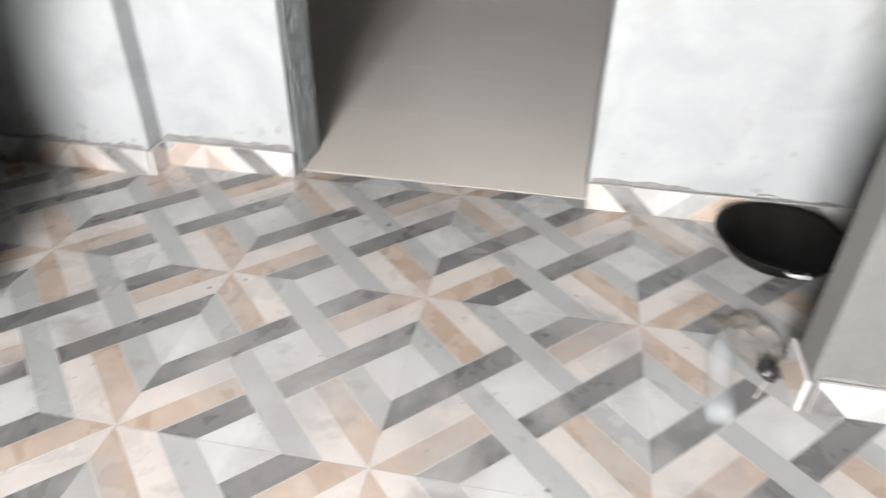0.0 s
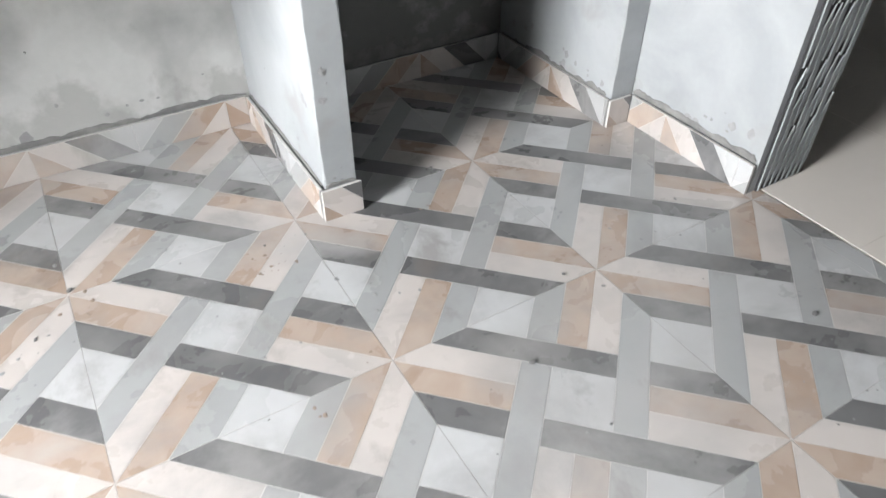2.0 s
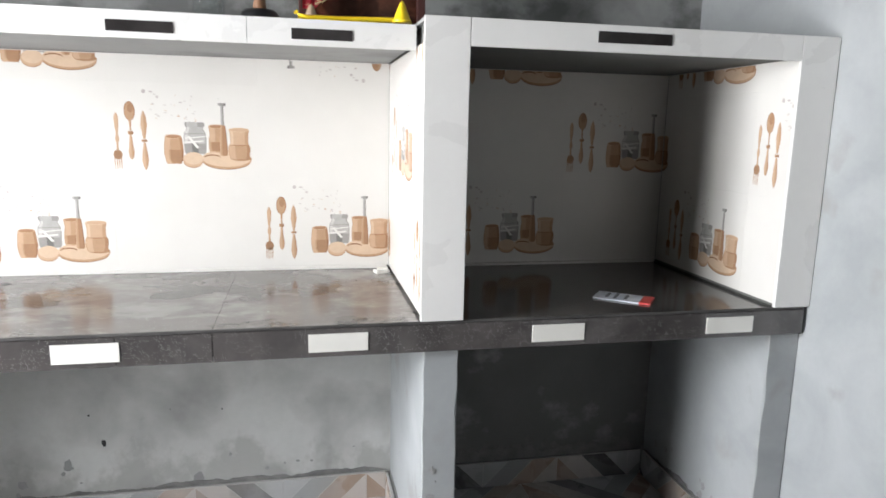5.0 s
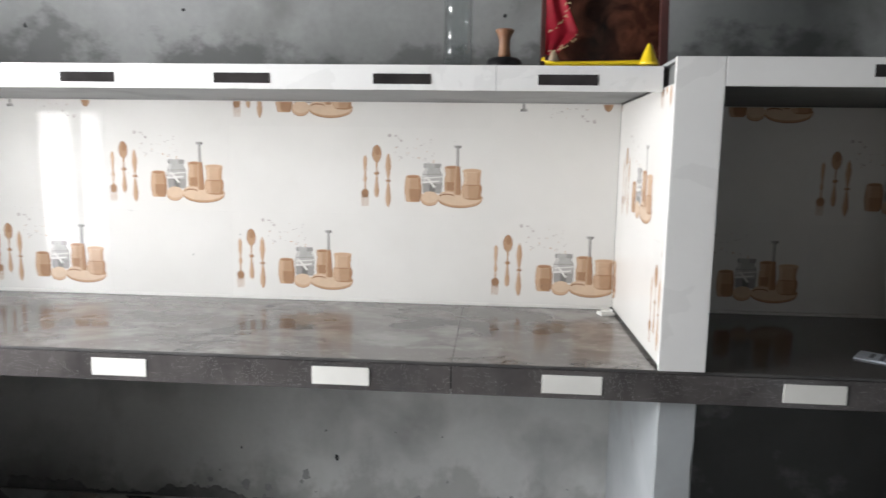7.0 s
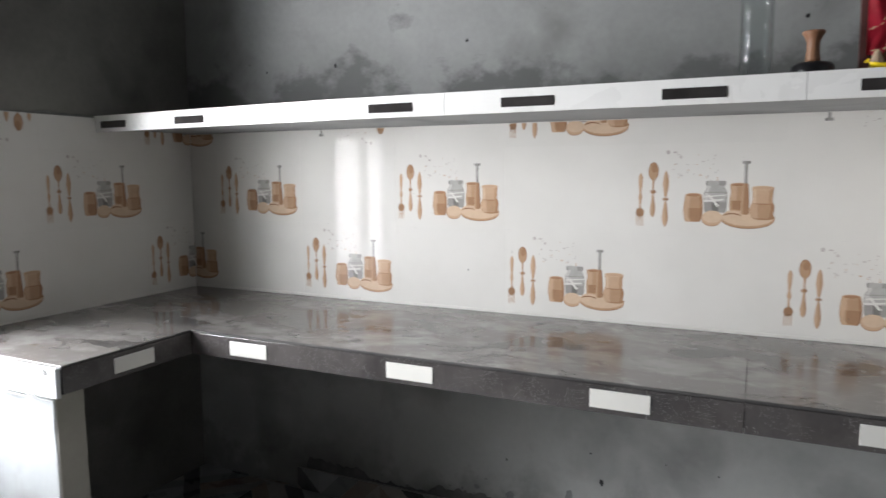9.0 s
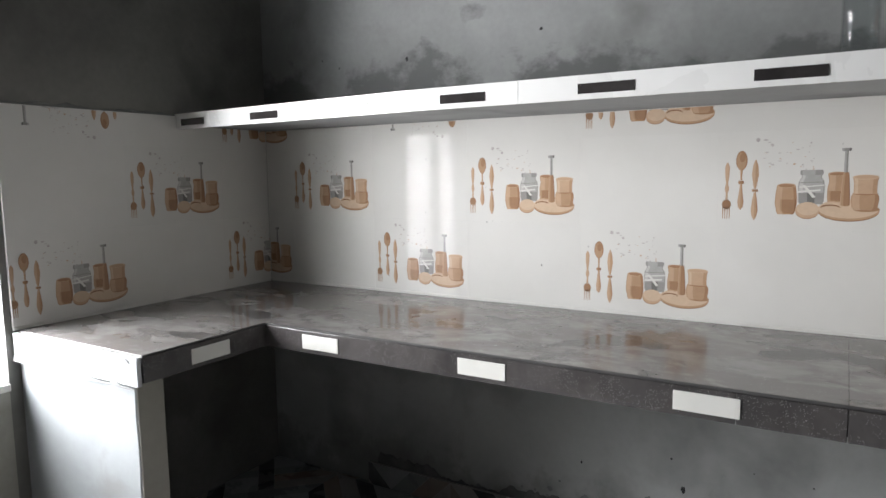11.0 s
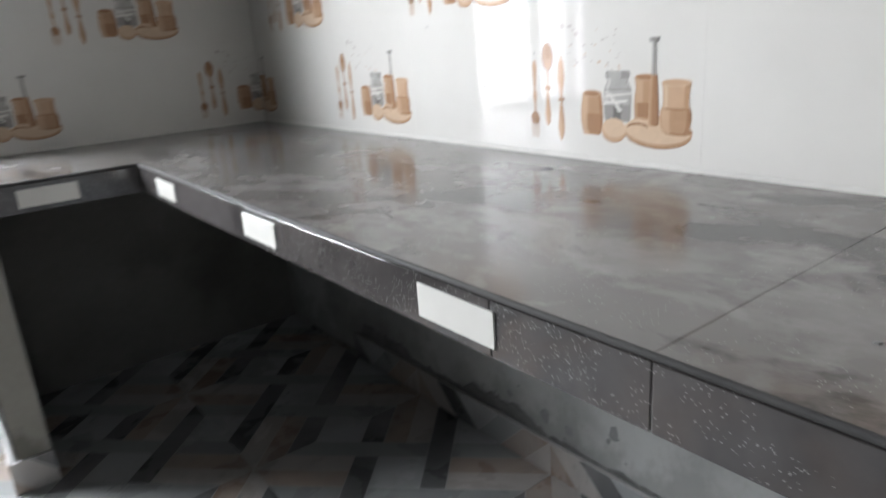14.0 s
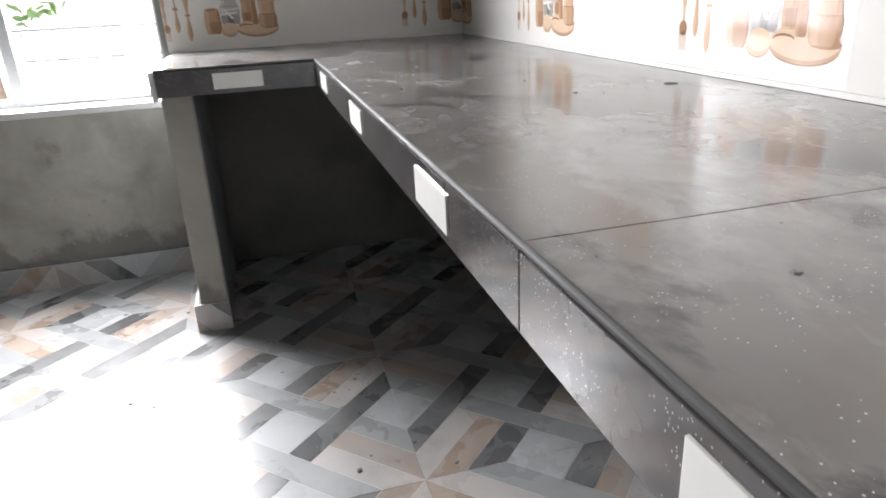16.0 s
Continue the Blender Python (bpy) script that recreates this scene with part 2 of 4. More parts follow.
INLAY = shader("cream_inlay_tile", (0.70, 0.69, 0.65), (0.78, 0.77, 0.73), 0.25, scale=8, fine=60, bump=0.02)
BLACKTILE = shader("black_inlay_tile", (0.02, 0.018, 0.018), (0.05, 0.045, 0.045), 0.10, 0.2, scale=8, fine=60, bump=0.02)
STEEL = shader("painted_steel", (0.30, 0.31, 0.32), (0.42, 0.43, 0.44), 0.5, scale=12, fine=80, bump=0.1)
STONE_SILL = shader("pale_stone_sill", (0.52, 0.51, 0.49), (0.66, 0.65, 0.62), 0.4, scale=6, fine=60, bump=0.08)
ROOM_TILE = shader("beige_room_tile", (0.68, 0.64, 0.59), (0.74, 0.70, 0.65), 0.20, scale=1.2, fine=30, bump=0.0, spread=0.01)
LAMINATE = shader("ribbed_grey_strip", (0.19, 0.21, 0.218), (0.29, 0.315, 0.322), 0.5, scale=10, fine=70, bump=0.1)
GROOVE = shader("black_groove", (0.008, 0.008, 0.010), (0.03, 0.03, 0.032), 0.6, scale=20, fine=80)
IRON = shader("black_iron_pan", (0.004, 0.004, 0.004), (0.01, 0.0095, 0.009), 0.5, 0.65, scale=10, fine=90, bump=0.15, ior=1.18)
WOOD = shader("turned_wood", (0.22, 0.10, 0.055), (0.38, 0.20, 0.11), 0.45, scale=14, fine=90, bump=0.1)
BLACK = shader("black_plastic", (0.008, 0.008, 0.010), (0.02, 0.02, 0.022), 0.35, scale=10, fine=60, bump=0.03)
FRAMEWOOD = shader("dark_red_frame", (0.055, 0.022, 0.020), (0.12, 0.05, 0.045), 0.35, scale=12, fine=80, bump=0.05)
PICTURE = shader("dark_brown_picture", (0.008, 0.004, 0.004), (0.20, 0.075, 0.045), 0.08, scale=9, fine=30, bump=0, warp=2.0, low=0.45, high=0.75)
RED = shader("red_cloth", (0.40, 0.006, 0.022), (0.62, 0.016, 0.05), 0.6, scale=30, fine=150, bump=0.25)
GOLD = shader("gold_tinsel", (0.85, 0.62, 0.30), (0.98, 0.88, 0.62), 0.22, scale=40, fine=150, metal=0.3)
YELLOW = shader("yellow_plastic", (0.80, 0.55, 0.01), (0.90, 0.68, 0.03), 0.35, scale=12, fine=60, bump=0.02)
PAPER = shader("printed_paper", (0.55, 0.60, 0.68), (0.78, 0.80, 0.84), 0.35, scale=30, fine=80, bump=0.02)
PAPER_RED = shader("red_print", (0.55, 0.05, 0.05), (0.70, 0.12, 0.10), 0.35, scale=30, fine=80, bump=0.02)
INK = shader("dark_print", (0.06, 0.06, 0.08), (0.16, 0.16, 0.2), 0.35, scale=30, fine=80)
EARTH = shader("outside_concrete_yard", (0.42, 0.41, 0.39), (0.55, 0.54, 0.51), 0.95, scale=1.5, fine=25, bump=0.4)
BARK = shader("bark", (0.09, 0.06, 0.04), (0.18, 0.13, 0.09), 0.9, scale=9, fine=60, bump=0.6)
LEAF = shader("leaf_green", (0.035, 0.09, 0.018), (0.10, 0.17, 0.04), 0.5, scale=3, fine=40, bump=0.05)


def thin(name, alpha, rough, a=(0.78, 0.83, 0.85), b=(0.86, 0.90, 0.92)):
    """Thin clear glass or plastic: mostly see-through, with a glossy skin."""
    m = shader(name, a, b, rough, scale=8, fine=40, bump=0)
    m.node_tree.nodes["Principled BSDF"].inputs["Alpha"].default_value = alpha
    return m


def clear(name, tint, rough):
    """Clear glass wall: see-through, with gloss towards its edges."""
    m = bpy.data.materials.new(name)
    m.use_nodes = True
    n, link = m.node_tree.nodes, m.node_tree.links.new
    see, shine, rim, mix = n.new("ShaderNodeBsdfTransparent"), n.new("ShaderNodeBsdfGlossy"), n.new("ShaderNodeLayerWeight"), n.new("ShaderNodeMixShader")
    see.inputs[0].default_value = (*tint, 1)
    shine.inputs["Roughness"].default_value, rim.inputs[0].default_value = rough, 0.14
    link(rim.outputs["Facing"], mix.inputs[0])
    link(see.outputs[0], mix.inputs[1])
    link(shine.outputs[0], mix.inputs[2])
    link(mix.outputs[0], n["Material Output"].inputs[0])
    return m


GLASS = clear("clear_glass", (0.97, 0.985, 0.985), 0.03)
PET = thin("clear_bottle_plastic", 0.21, 0.08, (0.60, 0.66, 0.68), (0.72, 0.78, 0.80))
FILM = thin("thin_brown_polythene", 0.34, 0.25, (0.20, 0.165, 0.13), (0.34, 0.29, 0.24))


# ---------------------------------------------------------------- building helpers
def mesh_of(name, bm, mats):
    me = bpy.data.meshes.new(name)
    bm.normal_update()
    bm.to_mesh(me)
    bm.free()
    for m in mats if isinstance(mats, (list, tuple)) else (mats,):
        me.materials.append(m)
    return me


def part(name, bm, material, parent=None, label="", smooth=False):
    """One mesh object from a bmesh, under a thing or a part of it."""
    me = mesh_of(name, bm, material)
    if smooth:
        for p in me.polygons:
            p.use_smooth = True
    ob = new(name, me)
    ob.parent = parent
    if parent in BUILT_IN:
        ob.matrix_parent_inverse = Matrix.Translation(-parent.location)
    return tagged(ob, label)


BUILT_IN = []  # things whose parts are given in the room's own coordinates


def thing(name, label, category, at=(0, 0, 0), group="", kind=""):
    ob = new(name)
    ob.location = at
    ob.empty_display_size = 0.1
    return tagged(ob, label, category, group, kind)


def box(x0, x1, y0, y1, z0, z1, bevel=0.0, bm=None):
    bm = bm or bmesh.new()
    made = bmesh.ops.create_cube(bm, size=1.0, matrix=Matrix.LocRotScale(
        ((x0 + x1) / 2, (y0 + y1) / 2, (z0 + z1) / 2), None, (abs(x1 - x0), abs(y1 - y0), abs(z1 - z0))))
    if bevel:
        edges = {e for v in made["verts"] for e in v.link_edges}
        bmesh.ops.bevel(bm, geom=list(edges), offset=bevel, segments=2, profile=0.6, affect="EDGES")
    return bm


def chipped(x0, x1, y0, y1, z0, z1, seed, deep=0.004):
    """A plastered block whose upright edges are rounded, uneven and here and there knocked off."""
    bm, rows, n = bmesh.new(), [], max(6, int((z1 - z0) / 0.018))
    for k in range(n + 1):
        z, ring = z0 + (z1 - z0) * k / n, []
        for c, (x, y, sx, sy) in enumerate(((x0, y0, 1, 1), (x1, y0, -1, 1), (x1, y1, -1, -1), (x0, y1, 1, -1))):
            d = 0.0025 + deep * max(0.0, noise.noise(Vector((z * 9, c * 7.3, seed)))) ** 1.5 * 2 + 0.002 * noise.noise(Vector((z * 45, c * 3.1, seed)))
            a, b = (x + sx * d, y), (x, y + sy * d)
            ring += [bm.verts.new((*q, z)) for q in ((b, a) if c in (0, 2) else (a, b))]
        rows.append(ring)
    for a, b in zip(rows, rows[1:]):
        for j in range(8):
            bm.faces.new((a[j], a[(j + 1) % 8], b[(j + 1) % 8], b[j]))
    bm.faces.new(rows[0][::-1])
    bm.faces.new(rows[-1])
    return bm


def structure(name, bm, material, label, category):
    return tagged(part(name, bm, material), label, category, kind="structure")


def lathe(profile, steps=28, bm=None, at=(0, 0, 0)):
    """A body of revolution about z from (radius, height) pairs."""
    bm = bm or bmesh.new()
    rings = []
    for r, z in profile:
        rings.append([bm.verts.new((at[0] + r * math.cos(2 * math.pi * k / steps), at[1] + r * math.sin(2 * math.pi * k / steps), at[2] + z))
                      for k in range(steps)])
    for a, b in zip(rings, rings[1:]):
        for k in range(steps):
            bm.faces.new((a[k], a[(k + 1) % steps], b[(k + 1) % steps], b[k]))
    bm.faces.new(rings[0][::-1])
    bm.faces.new(rings[-1])
    return bm


def tube(points, radius, steps=8, bm=None):
    """A round rod along points."""
    bm = bm or bmesh.new()
    pts = [Vector(p) for p in points]
    rings = []
    for k, p in enumerate(pts):
        d = (pts[min(k + 1, len(pts) - 1)] - pts[max(k - 1, 0)]).normalized()
        a = d.orthogonal().normalized()
        b = d.cross(a)
        rings.append([bm.verts.new(p + radius * (math.cos(2 * math.pi * j / steps) * a + math.sin(2 * math.pi * j / steps) * b)) for j in range(steps)])
    for r, s in zip(rings, rings[1:]):
        for j in range(steps):
            bm.faces.new((r[j], r[(j + 1) % steps], s[(j + 1) % steps], s[j]))
    bm.faces.new(rings[0][::-1])
    bm.faces.new(rings[-1])
    return bm


def cut(poly, a, b, c):
    """The part of a polygon in which a*x + b*y <= c."""
    out = []
    for k, p in enumerate(poly):
        q = poly[(k + 1) % len(poly)]
        dp, dq = a * p[0] + b * p[1] - c, a * q[0] + b * q[1] - c
        if dp <= 0:
            out.append(p)
        if (dp < 0 < dq) or (dq < 0 < dp):
            s = dp / (dp - dq)
            out.append((p[0] + s * (q[0] - p[0]), p[1] + s * (q[1] - p[1])))
    return out


def crop(poly, x0, x1, y0, y1):
    for a, b, c in ((-1, 0, -x0), (1, 0, x1), (0, -1, -y0), (0, 1, y1)):
        poly = cut(poly, a, b, c) if len(poly) > 2 else []
    return poly


def area(poly):
    return 0.5 * sum(p[0] * q[1] - q[0] * p[1] for p, q in zip(poly, poly[1:] + poly[:1]))


def shrink(poly, d):
    """A convex polygon with its edges moved inwards by d."""
    if area(poly) < 0:
        poly = poly[::-1]
    out = poly
    for p, q in zip(poly, poly[1:] + poly[:1]):
        ex, ey = q[0] - p[0], q[1] - p[1]
        size = math.hypot(ex, ey)
        if size > 1e-6:
            nx, ny = ey / size, -ex / size
            out = cut(out, nx, ny, nx * p[0] + ny * p[1] - d) if len(out) > 2 else []
    return out


# ---------------------------------------------------------------- patterned floor tile, 60 cm, as strips at 45 degrees
SIXTH = 1 / 6
STRIPS = []  # colour, then ranges of u + v and of u - v in sixths
for colour, ranges in (
    (3, ((7, 8, -6, 1), (4, 5, -1, 6), (4, 5, -6, -2), (7, 8, 2, 6))),
    (2, ((5, 6, -6, -2), (6, 7, 2, 6), (0, 4, 0, 1), (8, 12, -1, 0))),
    (1, ((6, 7, -6, -2), (5, 6, 2, 6), (0, 4, -1, 0), (8, 12, 0, 1))),
    (4, ((0, 7, -2, -1), (5, 12, 1, 2), (0, 4, 1, 2), (8, 12, -2, -1))),
    (5, ((5, 7, -1, 1), (2, 4, -4, -2), (2, 4, 2, 4), (8, 10, -4, -2), (8, 10, 2, 4))),
):
    STRIPS += [(colour, r) for r in ranges]
FLOOR_MATS = [GROUT, F_CREAM, F_TAN, F_DARK, F_GREY, F_WHITE]
TILE = 0.6


def strip_polys(u0, u1, v0, v1):
    """The printed fields of a tile within part of it, in metres from that part's corner."""
    found = []
    for colour, (p0, p1, q0, q1) in STRIPS:
        poly = [((p + q) * SIXTH / 2, (p - q) * SIXTH / 2) for p, q in ((p0, q0), (p1, q0), (p1, q1), (p0, q1))]
        poly = crop(poly, u0, u1, v0, v1)
        if len(poly) > 2 and abs(area(poly)) > 1e-5:
            poly = shrink([((u - u0) * TILE, (v - v0) * TILE) for u, v in poly], 0.0007)
            if len(poly) > 2 and abs(area(poly)) > 1e-6:
                found.append((colour, poly))
    return found


PRINTED = {}


def printed_tile(u0, u1, v0, v1, thick=0.009):
    """The mesh of a tile or of a piece cut from one, lying with its face up at z = 0."""
    key = tuple(round(k, 3) for k in (u0, u1, v0, v1, thick))
    if key not in PRINTED:
        w, h = (u1 - u0) * TILE, (v1 - v0) * TILE
        bm = box(0.0003, w - 0.0003, 0.0003, h - 0.0003, -thick, -0.0005)
        for colour, poly in strip_polys(u0, u1, v0, v1):
            f = bm.faces.new([bm.verts.new((x, y, 0)) for x, y in poly])
            f.material_index = colour
            if f.normal.z < 0:
                f.normal_flip()
        PRINTED[key] = mesh_of("patterned_tile", bm, FLOOR_MATS)
    return PRINTED[key]


def basis(origin, right, up):
    right, up = Vector(right), Vector(up)
    m = Matrix.Identity(4)
    for k, v in enumerate((right, up, right.cross(up))):
        m.col[k][:3] = v
    m.translation = origin
    return m


def skirting(name, origin, right, length, label, phase=0.0, height=0.1, v0=5 / 6):
    """A row of pieces cut from floor tiles, upright against a wall; origin is its foot, seen from the room at its left end."""
    base = structure(name, _moved(box(0, length, 0, height - 0.004, -0.016, -0.0095), basis(origin, right, (0, 0, 1))), MORTAR, label, "baseboard")
    at, m = 0.0, basis(origin, right, (0, 0, 1))
    while at < length - 0.004:
        u = (phase + at / TILE) % 1.0
        step = min(0.5 if u < 0.5 else 1.0, u + (length - at) / TILE)
        if step - u > 0.005:
            piece = new("skirting_tile", printed_tile(u, step, v0, v0 + height / TILE))
            piece.parent = base
            piece.matrix_world = m @ Matrix.Translation((at, 0, 0))
        at += max(0.002, (step - u) * TILE)
    return base


def _moved(bm, m):
    bmesh.ops.transform(bm, matrix=m, verts=bm.verts)
    return bm


def ragged(origin, right, length, low, high, seed, depth=0.003, step=0.012):
    """A thin smear of mortar along a line with an uneven upper edge."""
    rng = random.Random(seed)
    bm, m = bmesh.new(), basis(origin, right, (0, 0, 1))
    n = max(2, int(length / step))
    level, rows = rng.uniform(low, high), []
    for k in range(n + 1):
        level += rng.uniform(-0.3, 0.3) * (high - low)
        level = min(max(level, low), high)
        x = length * k / n
        top = level * (1.0 if 0 < k < n else 0.4)
        rows.append([bm.verts.new(m @ Vector(p)) for p in ((x, 0, 0), (x, 0, depth), (x, top * 0.8, depth), (x, top, 0))])
    for a, b in zip(rows, rows[1:]):
        for j in range(3):
            bm.faces.new((a[j], b[j], b[j + 1], a[j + 1]))
    return bm


# ---------------------------------------------------------------- the room's plan
XW, XE, YN, YS, HIGH = -2.185, 1.82, 1.218, -4.6, 3.05
WIN = (-0.99, 0.03, 0.70, 2.10)      # window: from, to, sill, head
DOOR = (-1.04, 0.03, 2.10)           # doorway in the east wall: from, to, head
TOP, FRONT, RET = 0.871, 0.537, -1.53  # counter: height, front of the long run, front of the return

# left of x 0.73 the foot is lightened as lit; the niche's stays dark
w = box(XW - 0.235, XE + 0.24, YN, YN + 0.23, 0.80, HIGH)
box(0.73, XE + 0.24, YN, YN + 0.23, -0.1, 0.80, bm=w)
structure("wall_north", w, NORTH_CEMENT, "unseen south wall, darkened to cut bounced light with damp patches", "wall")
structure("wall_north_base", box(XW - 0.235, 0.73, YN, YN + 0.23, -0.1, 0.80), LIT_BASE, "smoothed plaster wall under the counter, coloured paler as if lit", "wall")
# west wall in two tones: darkened as shaded above and behind the counter
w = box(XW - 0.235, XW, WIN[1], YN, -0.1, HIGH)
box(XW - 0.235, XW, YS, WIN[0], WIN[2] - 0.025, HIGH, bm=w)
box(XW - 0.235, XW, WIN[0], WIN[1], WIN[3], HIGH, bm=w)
structure("wall_west", w, SHADED_CEMENT, "brownish cement plaster wall with a window opening, darkened for its shade", "wall")
# lighter copy under the sill, coloured for light bounced off the floor
structure("wall_west_base", box(XW - 0.235, XW, YS, WIN[1], -0.1, WIN[2] - 0.025), OLIVE_CEMENT, "stained olive grey plaster wall under the window, paler for floor light", "wall")
w = box(XE, XE + 0.24, DOOR[1], YN, -0.1, HIGH)
box(XE, XE + 0.24, YS, DOOR[0], -0.1, HIGH, bm=w)
box(XE, XE + 0.24, DOOR[0], DOOR[1], DOOR[2], HIGH, bm=w)
structure("wall_east", w, SKIM, "pale plastered wall with an open doorway", "wall")
# unseen south wall, set far back and darkened to cut bounced light
structure("wall_south", box(XW - 0.235, XE + 0.24, YS - 0.2, YS, -0.1, HIGH), LOW_BOUNCE_CONCRETE, "unseen south wall, darkened to cut bounced light", "wall")
structure("wall_partition", box(0.975, 1.09, -2.9, -1.56, 0, HIGH, 0.006), RAW_AND_SHADE_CEMENT, "grey plastered partition wall end with skirting", "wall")
# unseen ceiling, its dark colour holds back bounced light
structure("ceiling", box(XW - 0.235, XE + 0.24, YS - 0.2, YN + 0.23, HIGH, HIGH + 0.12), LOW_BOUNCE_CONCRETE, "unseen concrete ceiling, darkened to cut bounced light", "ceiling")

# next room, behind the doorway
structure("floor_2_bed", box(1.86, 5.4, -2.75, 2.2, -0.12, -0.012), GROUT, "mortar bed under pale floor tiles", "floor")
room2 = structure("floor_2", box(1.862, 5.39, -2.74, 2.19, -0.012, -0.0075), JOINT, "plain beige glossy tiled floor of the next room", "floor")
# unseen walls and ceiling, pale so that they bounce light onto this floor
w = box(5.4, 5.55, -2.75, 2.2, -0.1, HIGH)
box(XE, XE + 0.238, YN + 0.231, 2.35, -0.1, HIGH, bm=w)
box(XE, XE + 0.238, -2.9, YS - 0.201, -0.1, HIGH, bm=w)
box(XE + 0.24, 5.4, 2.2, 2.35, -0.1, HIGH, bm=w)
box(XE + 0.24, 5.4, -2.9, -2.75, -0.1, HIGH, bm=w)
structure("wall_next_room", w, SKIM, "unseen next-room walls, pale to bounce light onto its floor", "wall")
structure("ceiling_2", box(XE + 0.24, 5.55, -2.9, 2.35, HIGH, HIGH + 0.12), WHITEWASH, "unseen next-room ceiling, white to bounce light down", "ceiling")

# ---------------------------------------------------------------- window
win = thing("window_1", "unglazed window with thin horizontal steel bars", "window", kind="structure")
XB = -2.33
part("window_sill", box(XW - 0.235, XW + 0.012, WIN[0], WIN[1], WIN[2] - 0.025, WIN[2], 0.004), STONE_SILL, win, "pale stone sill with mortar smears")
for y, half in ((WIN[0] + 0.02, 0.02), (-0.83, 0.03), (-0.525, 0.022), (WIN[1] - 0.012, 0.012)):
    part("post", box(XB - 0.02, XB + 0.02, y - half, y + half, WIN[2], WIN[3], 0.003), STEEL, win)
for z in (WIN[2] + 0.012, WIN[3] - 0.02):
    part("rail", box(XB - 0.018, XB + 0.018, WIN[0] + 0.001, WIN[1] - 0.001, z - 0.012, z + 0.02, 0.003), STEEL, win)
z = WIN[2] + 0.165
while z < WIN[3] - 0.06:
    part("bar", tube([(XB, WIN[0] + 0.002, z), (XB, WIN[1] - 0.002, z)], 0.010), STEEL, win)
    z += 0.111

# ---------------------------------------------------------------- kitchen counter
counter = thing("kitchen_counter", "L-shaped masonry counter with dark grey stone top", "counter", (0, 0.87, 0))
BUILT_IN.append(counter)
JOINT_X = 0.167


def slab(x0, x1, y0, y1, material=SLAB, label="worn grey polished stone slab with smears"):
    return part("top_slab", box(x0, x1, y0, y1, TOP - 0.03, TOP, 0.001), material, counter, label)


slab(JOINT_X + 0.0003, 0.7317, FRONT, YN - 0.002)
# slab split behind the pier so the niche's shade sits in its colour
slab(0.7323, XE - 0.012, FRONT, YN - 0.002, SLAB_SHADED, "polished stone slab in the niche, darkened for the shade there")
slab(RET + 0.0008, JOINT_X - 0.0003, FRONT, YN - 0.002)
slab(XW + 0.002, RET - 0.0008, 0.066, YN - 0.002)


def nose(p, q):
    part("nosing", tube([p, q], 0.0042, 12), EDGE, counter, "rounded dark stone edge")


nose((RET, FRONT, TOP - 0.0041), (XE - 0.012, FRONT, TOP - 0.0041))
nose((RET, 0.066, TOP - 0.0041), (RET, FRONT, TOP - 0.0041))
BAND = (0.790, TOP - 0.0085)
strips = []
for x0, x1 in ((RET + 0.002, -0.052), (-0.050, JOINT_X - 0.001), (JOINT_X + 0.001, XE - 0.013)):
    strips.append((x1, part("fascia_strip", box(x0, x1, FRONT - 0.004, FRONT + 0.014, *BAND, 0.001), FASCIA, counter, "dark speckled granite edge strip")))
end_strip = part("fascia_strip", box(RET - 0.014, RET + 0.004, 0.067, FRONT - 0.006, *BAND, 0.001), FASCIA, counter, "dark granite edge strip")
for x in (-1.361, -0.778, -0.190, 0.394, 0.978, 1.493):
    part("inlay_tile", box(x, x + 0.148, FRONT - 0.0065, FRONT - 0.003, 0.803, 0.850, 0.0008), INLAY, next(ob for end, ob in strips if x < end), "cream rectangular inlay tile")
part("inlay_tile", box(RET + 0.003, RET + 0.0065, 0.229, 0.374, 0.803, 0.850, 0.0008), INLAY, end_strip, "cream rectangular inlay tile")
# deck colour darkened to deepen the shade under the counter
part("deck", box(XW + 0.003, XE - 0.014, FRONT + 0.02, YN - 0.003, 0.795, TOP - 0.031), LOW_BOUNCE_CONCRETE, counter, "rough cement deck under the slab, darkened for the shade there")
part("deck", box(XW + 0.003, RET - 0.02, 0.068, FRONT + 0.018, 0.795, TOP - 0.031), LOW_BOUNCE_CONCRETE, counter, "rough cement deck under the slab, darkened for the shade there")
part("support_wall", chipped(0.690, 0.785, 0.566, YN - 0.001, 0, 0.794, 1.5), SKIM, counter, "plastered support wall with chipped edges")
part("support_wall", chipped(1.722, XE - 0.001, 0.556, YN - 0.001, 0, 0.794, 2.5), SKIM, counter, "plastered support wall")
part("support_wall", chipped(XW + 0.001, -1.572, 0.068, 0.160, 0, 0.794, 3.5), SKIM, counter, "plastered support wall under the return")
part("end_face", chipped(-1.5715, -1.566, 0.0705, 0.158, 0, 0.793, 8.5, 0.002), OLIVE_CEMENT, counter, "raw olive cement end face")
part("end_plaster", box(XW + 0.001, RET - 0.002, 0.050, 0.0655, 0.78, TOP - 0.006, 0.004), WHITEWASH, counter, "chipped white plaster over the slab's end")

# ---------------------------------------------------------------- shelf and niche over the counter
SHELF = (1.568, 1.614)
shelf = thing("wall_shelf", "long white-edged masonry shelf over the counter", "shelf", (-0.7, 0.9, SHELF[0]))
BUILT_IN.append(shelf)


def shelf_front(x):
    return 0.637 + max(0.0, -1.0 - x) * 0.075


bm = bmesh.new()
low = [bm.verts.new((x, y, SHELF[0])) for x, y in ((XW + 0.001, shelf_front(XW) + 0.012), (-1.0, 0.649), (0.674, 0.649), (0.674, YN - 0.001), (XW + 0.001, YN - 0.001))]
f = bm.faces.new(low)
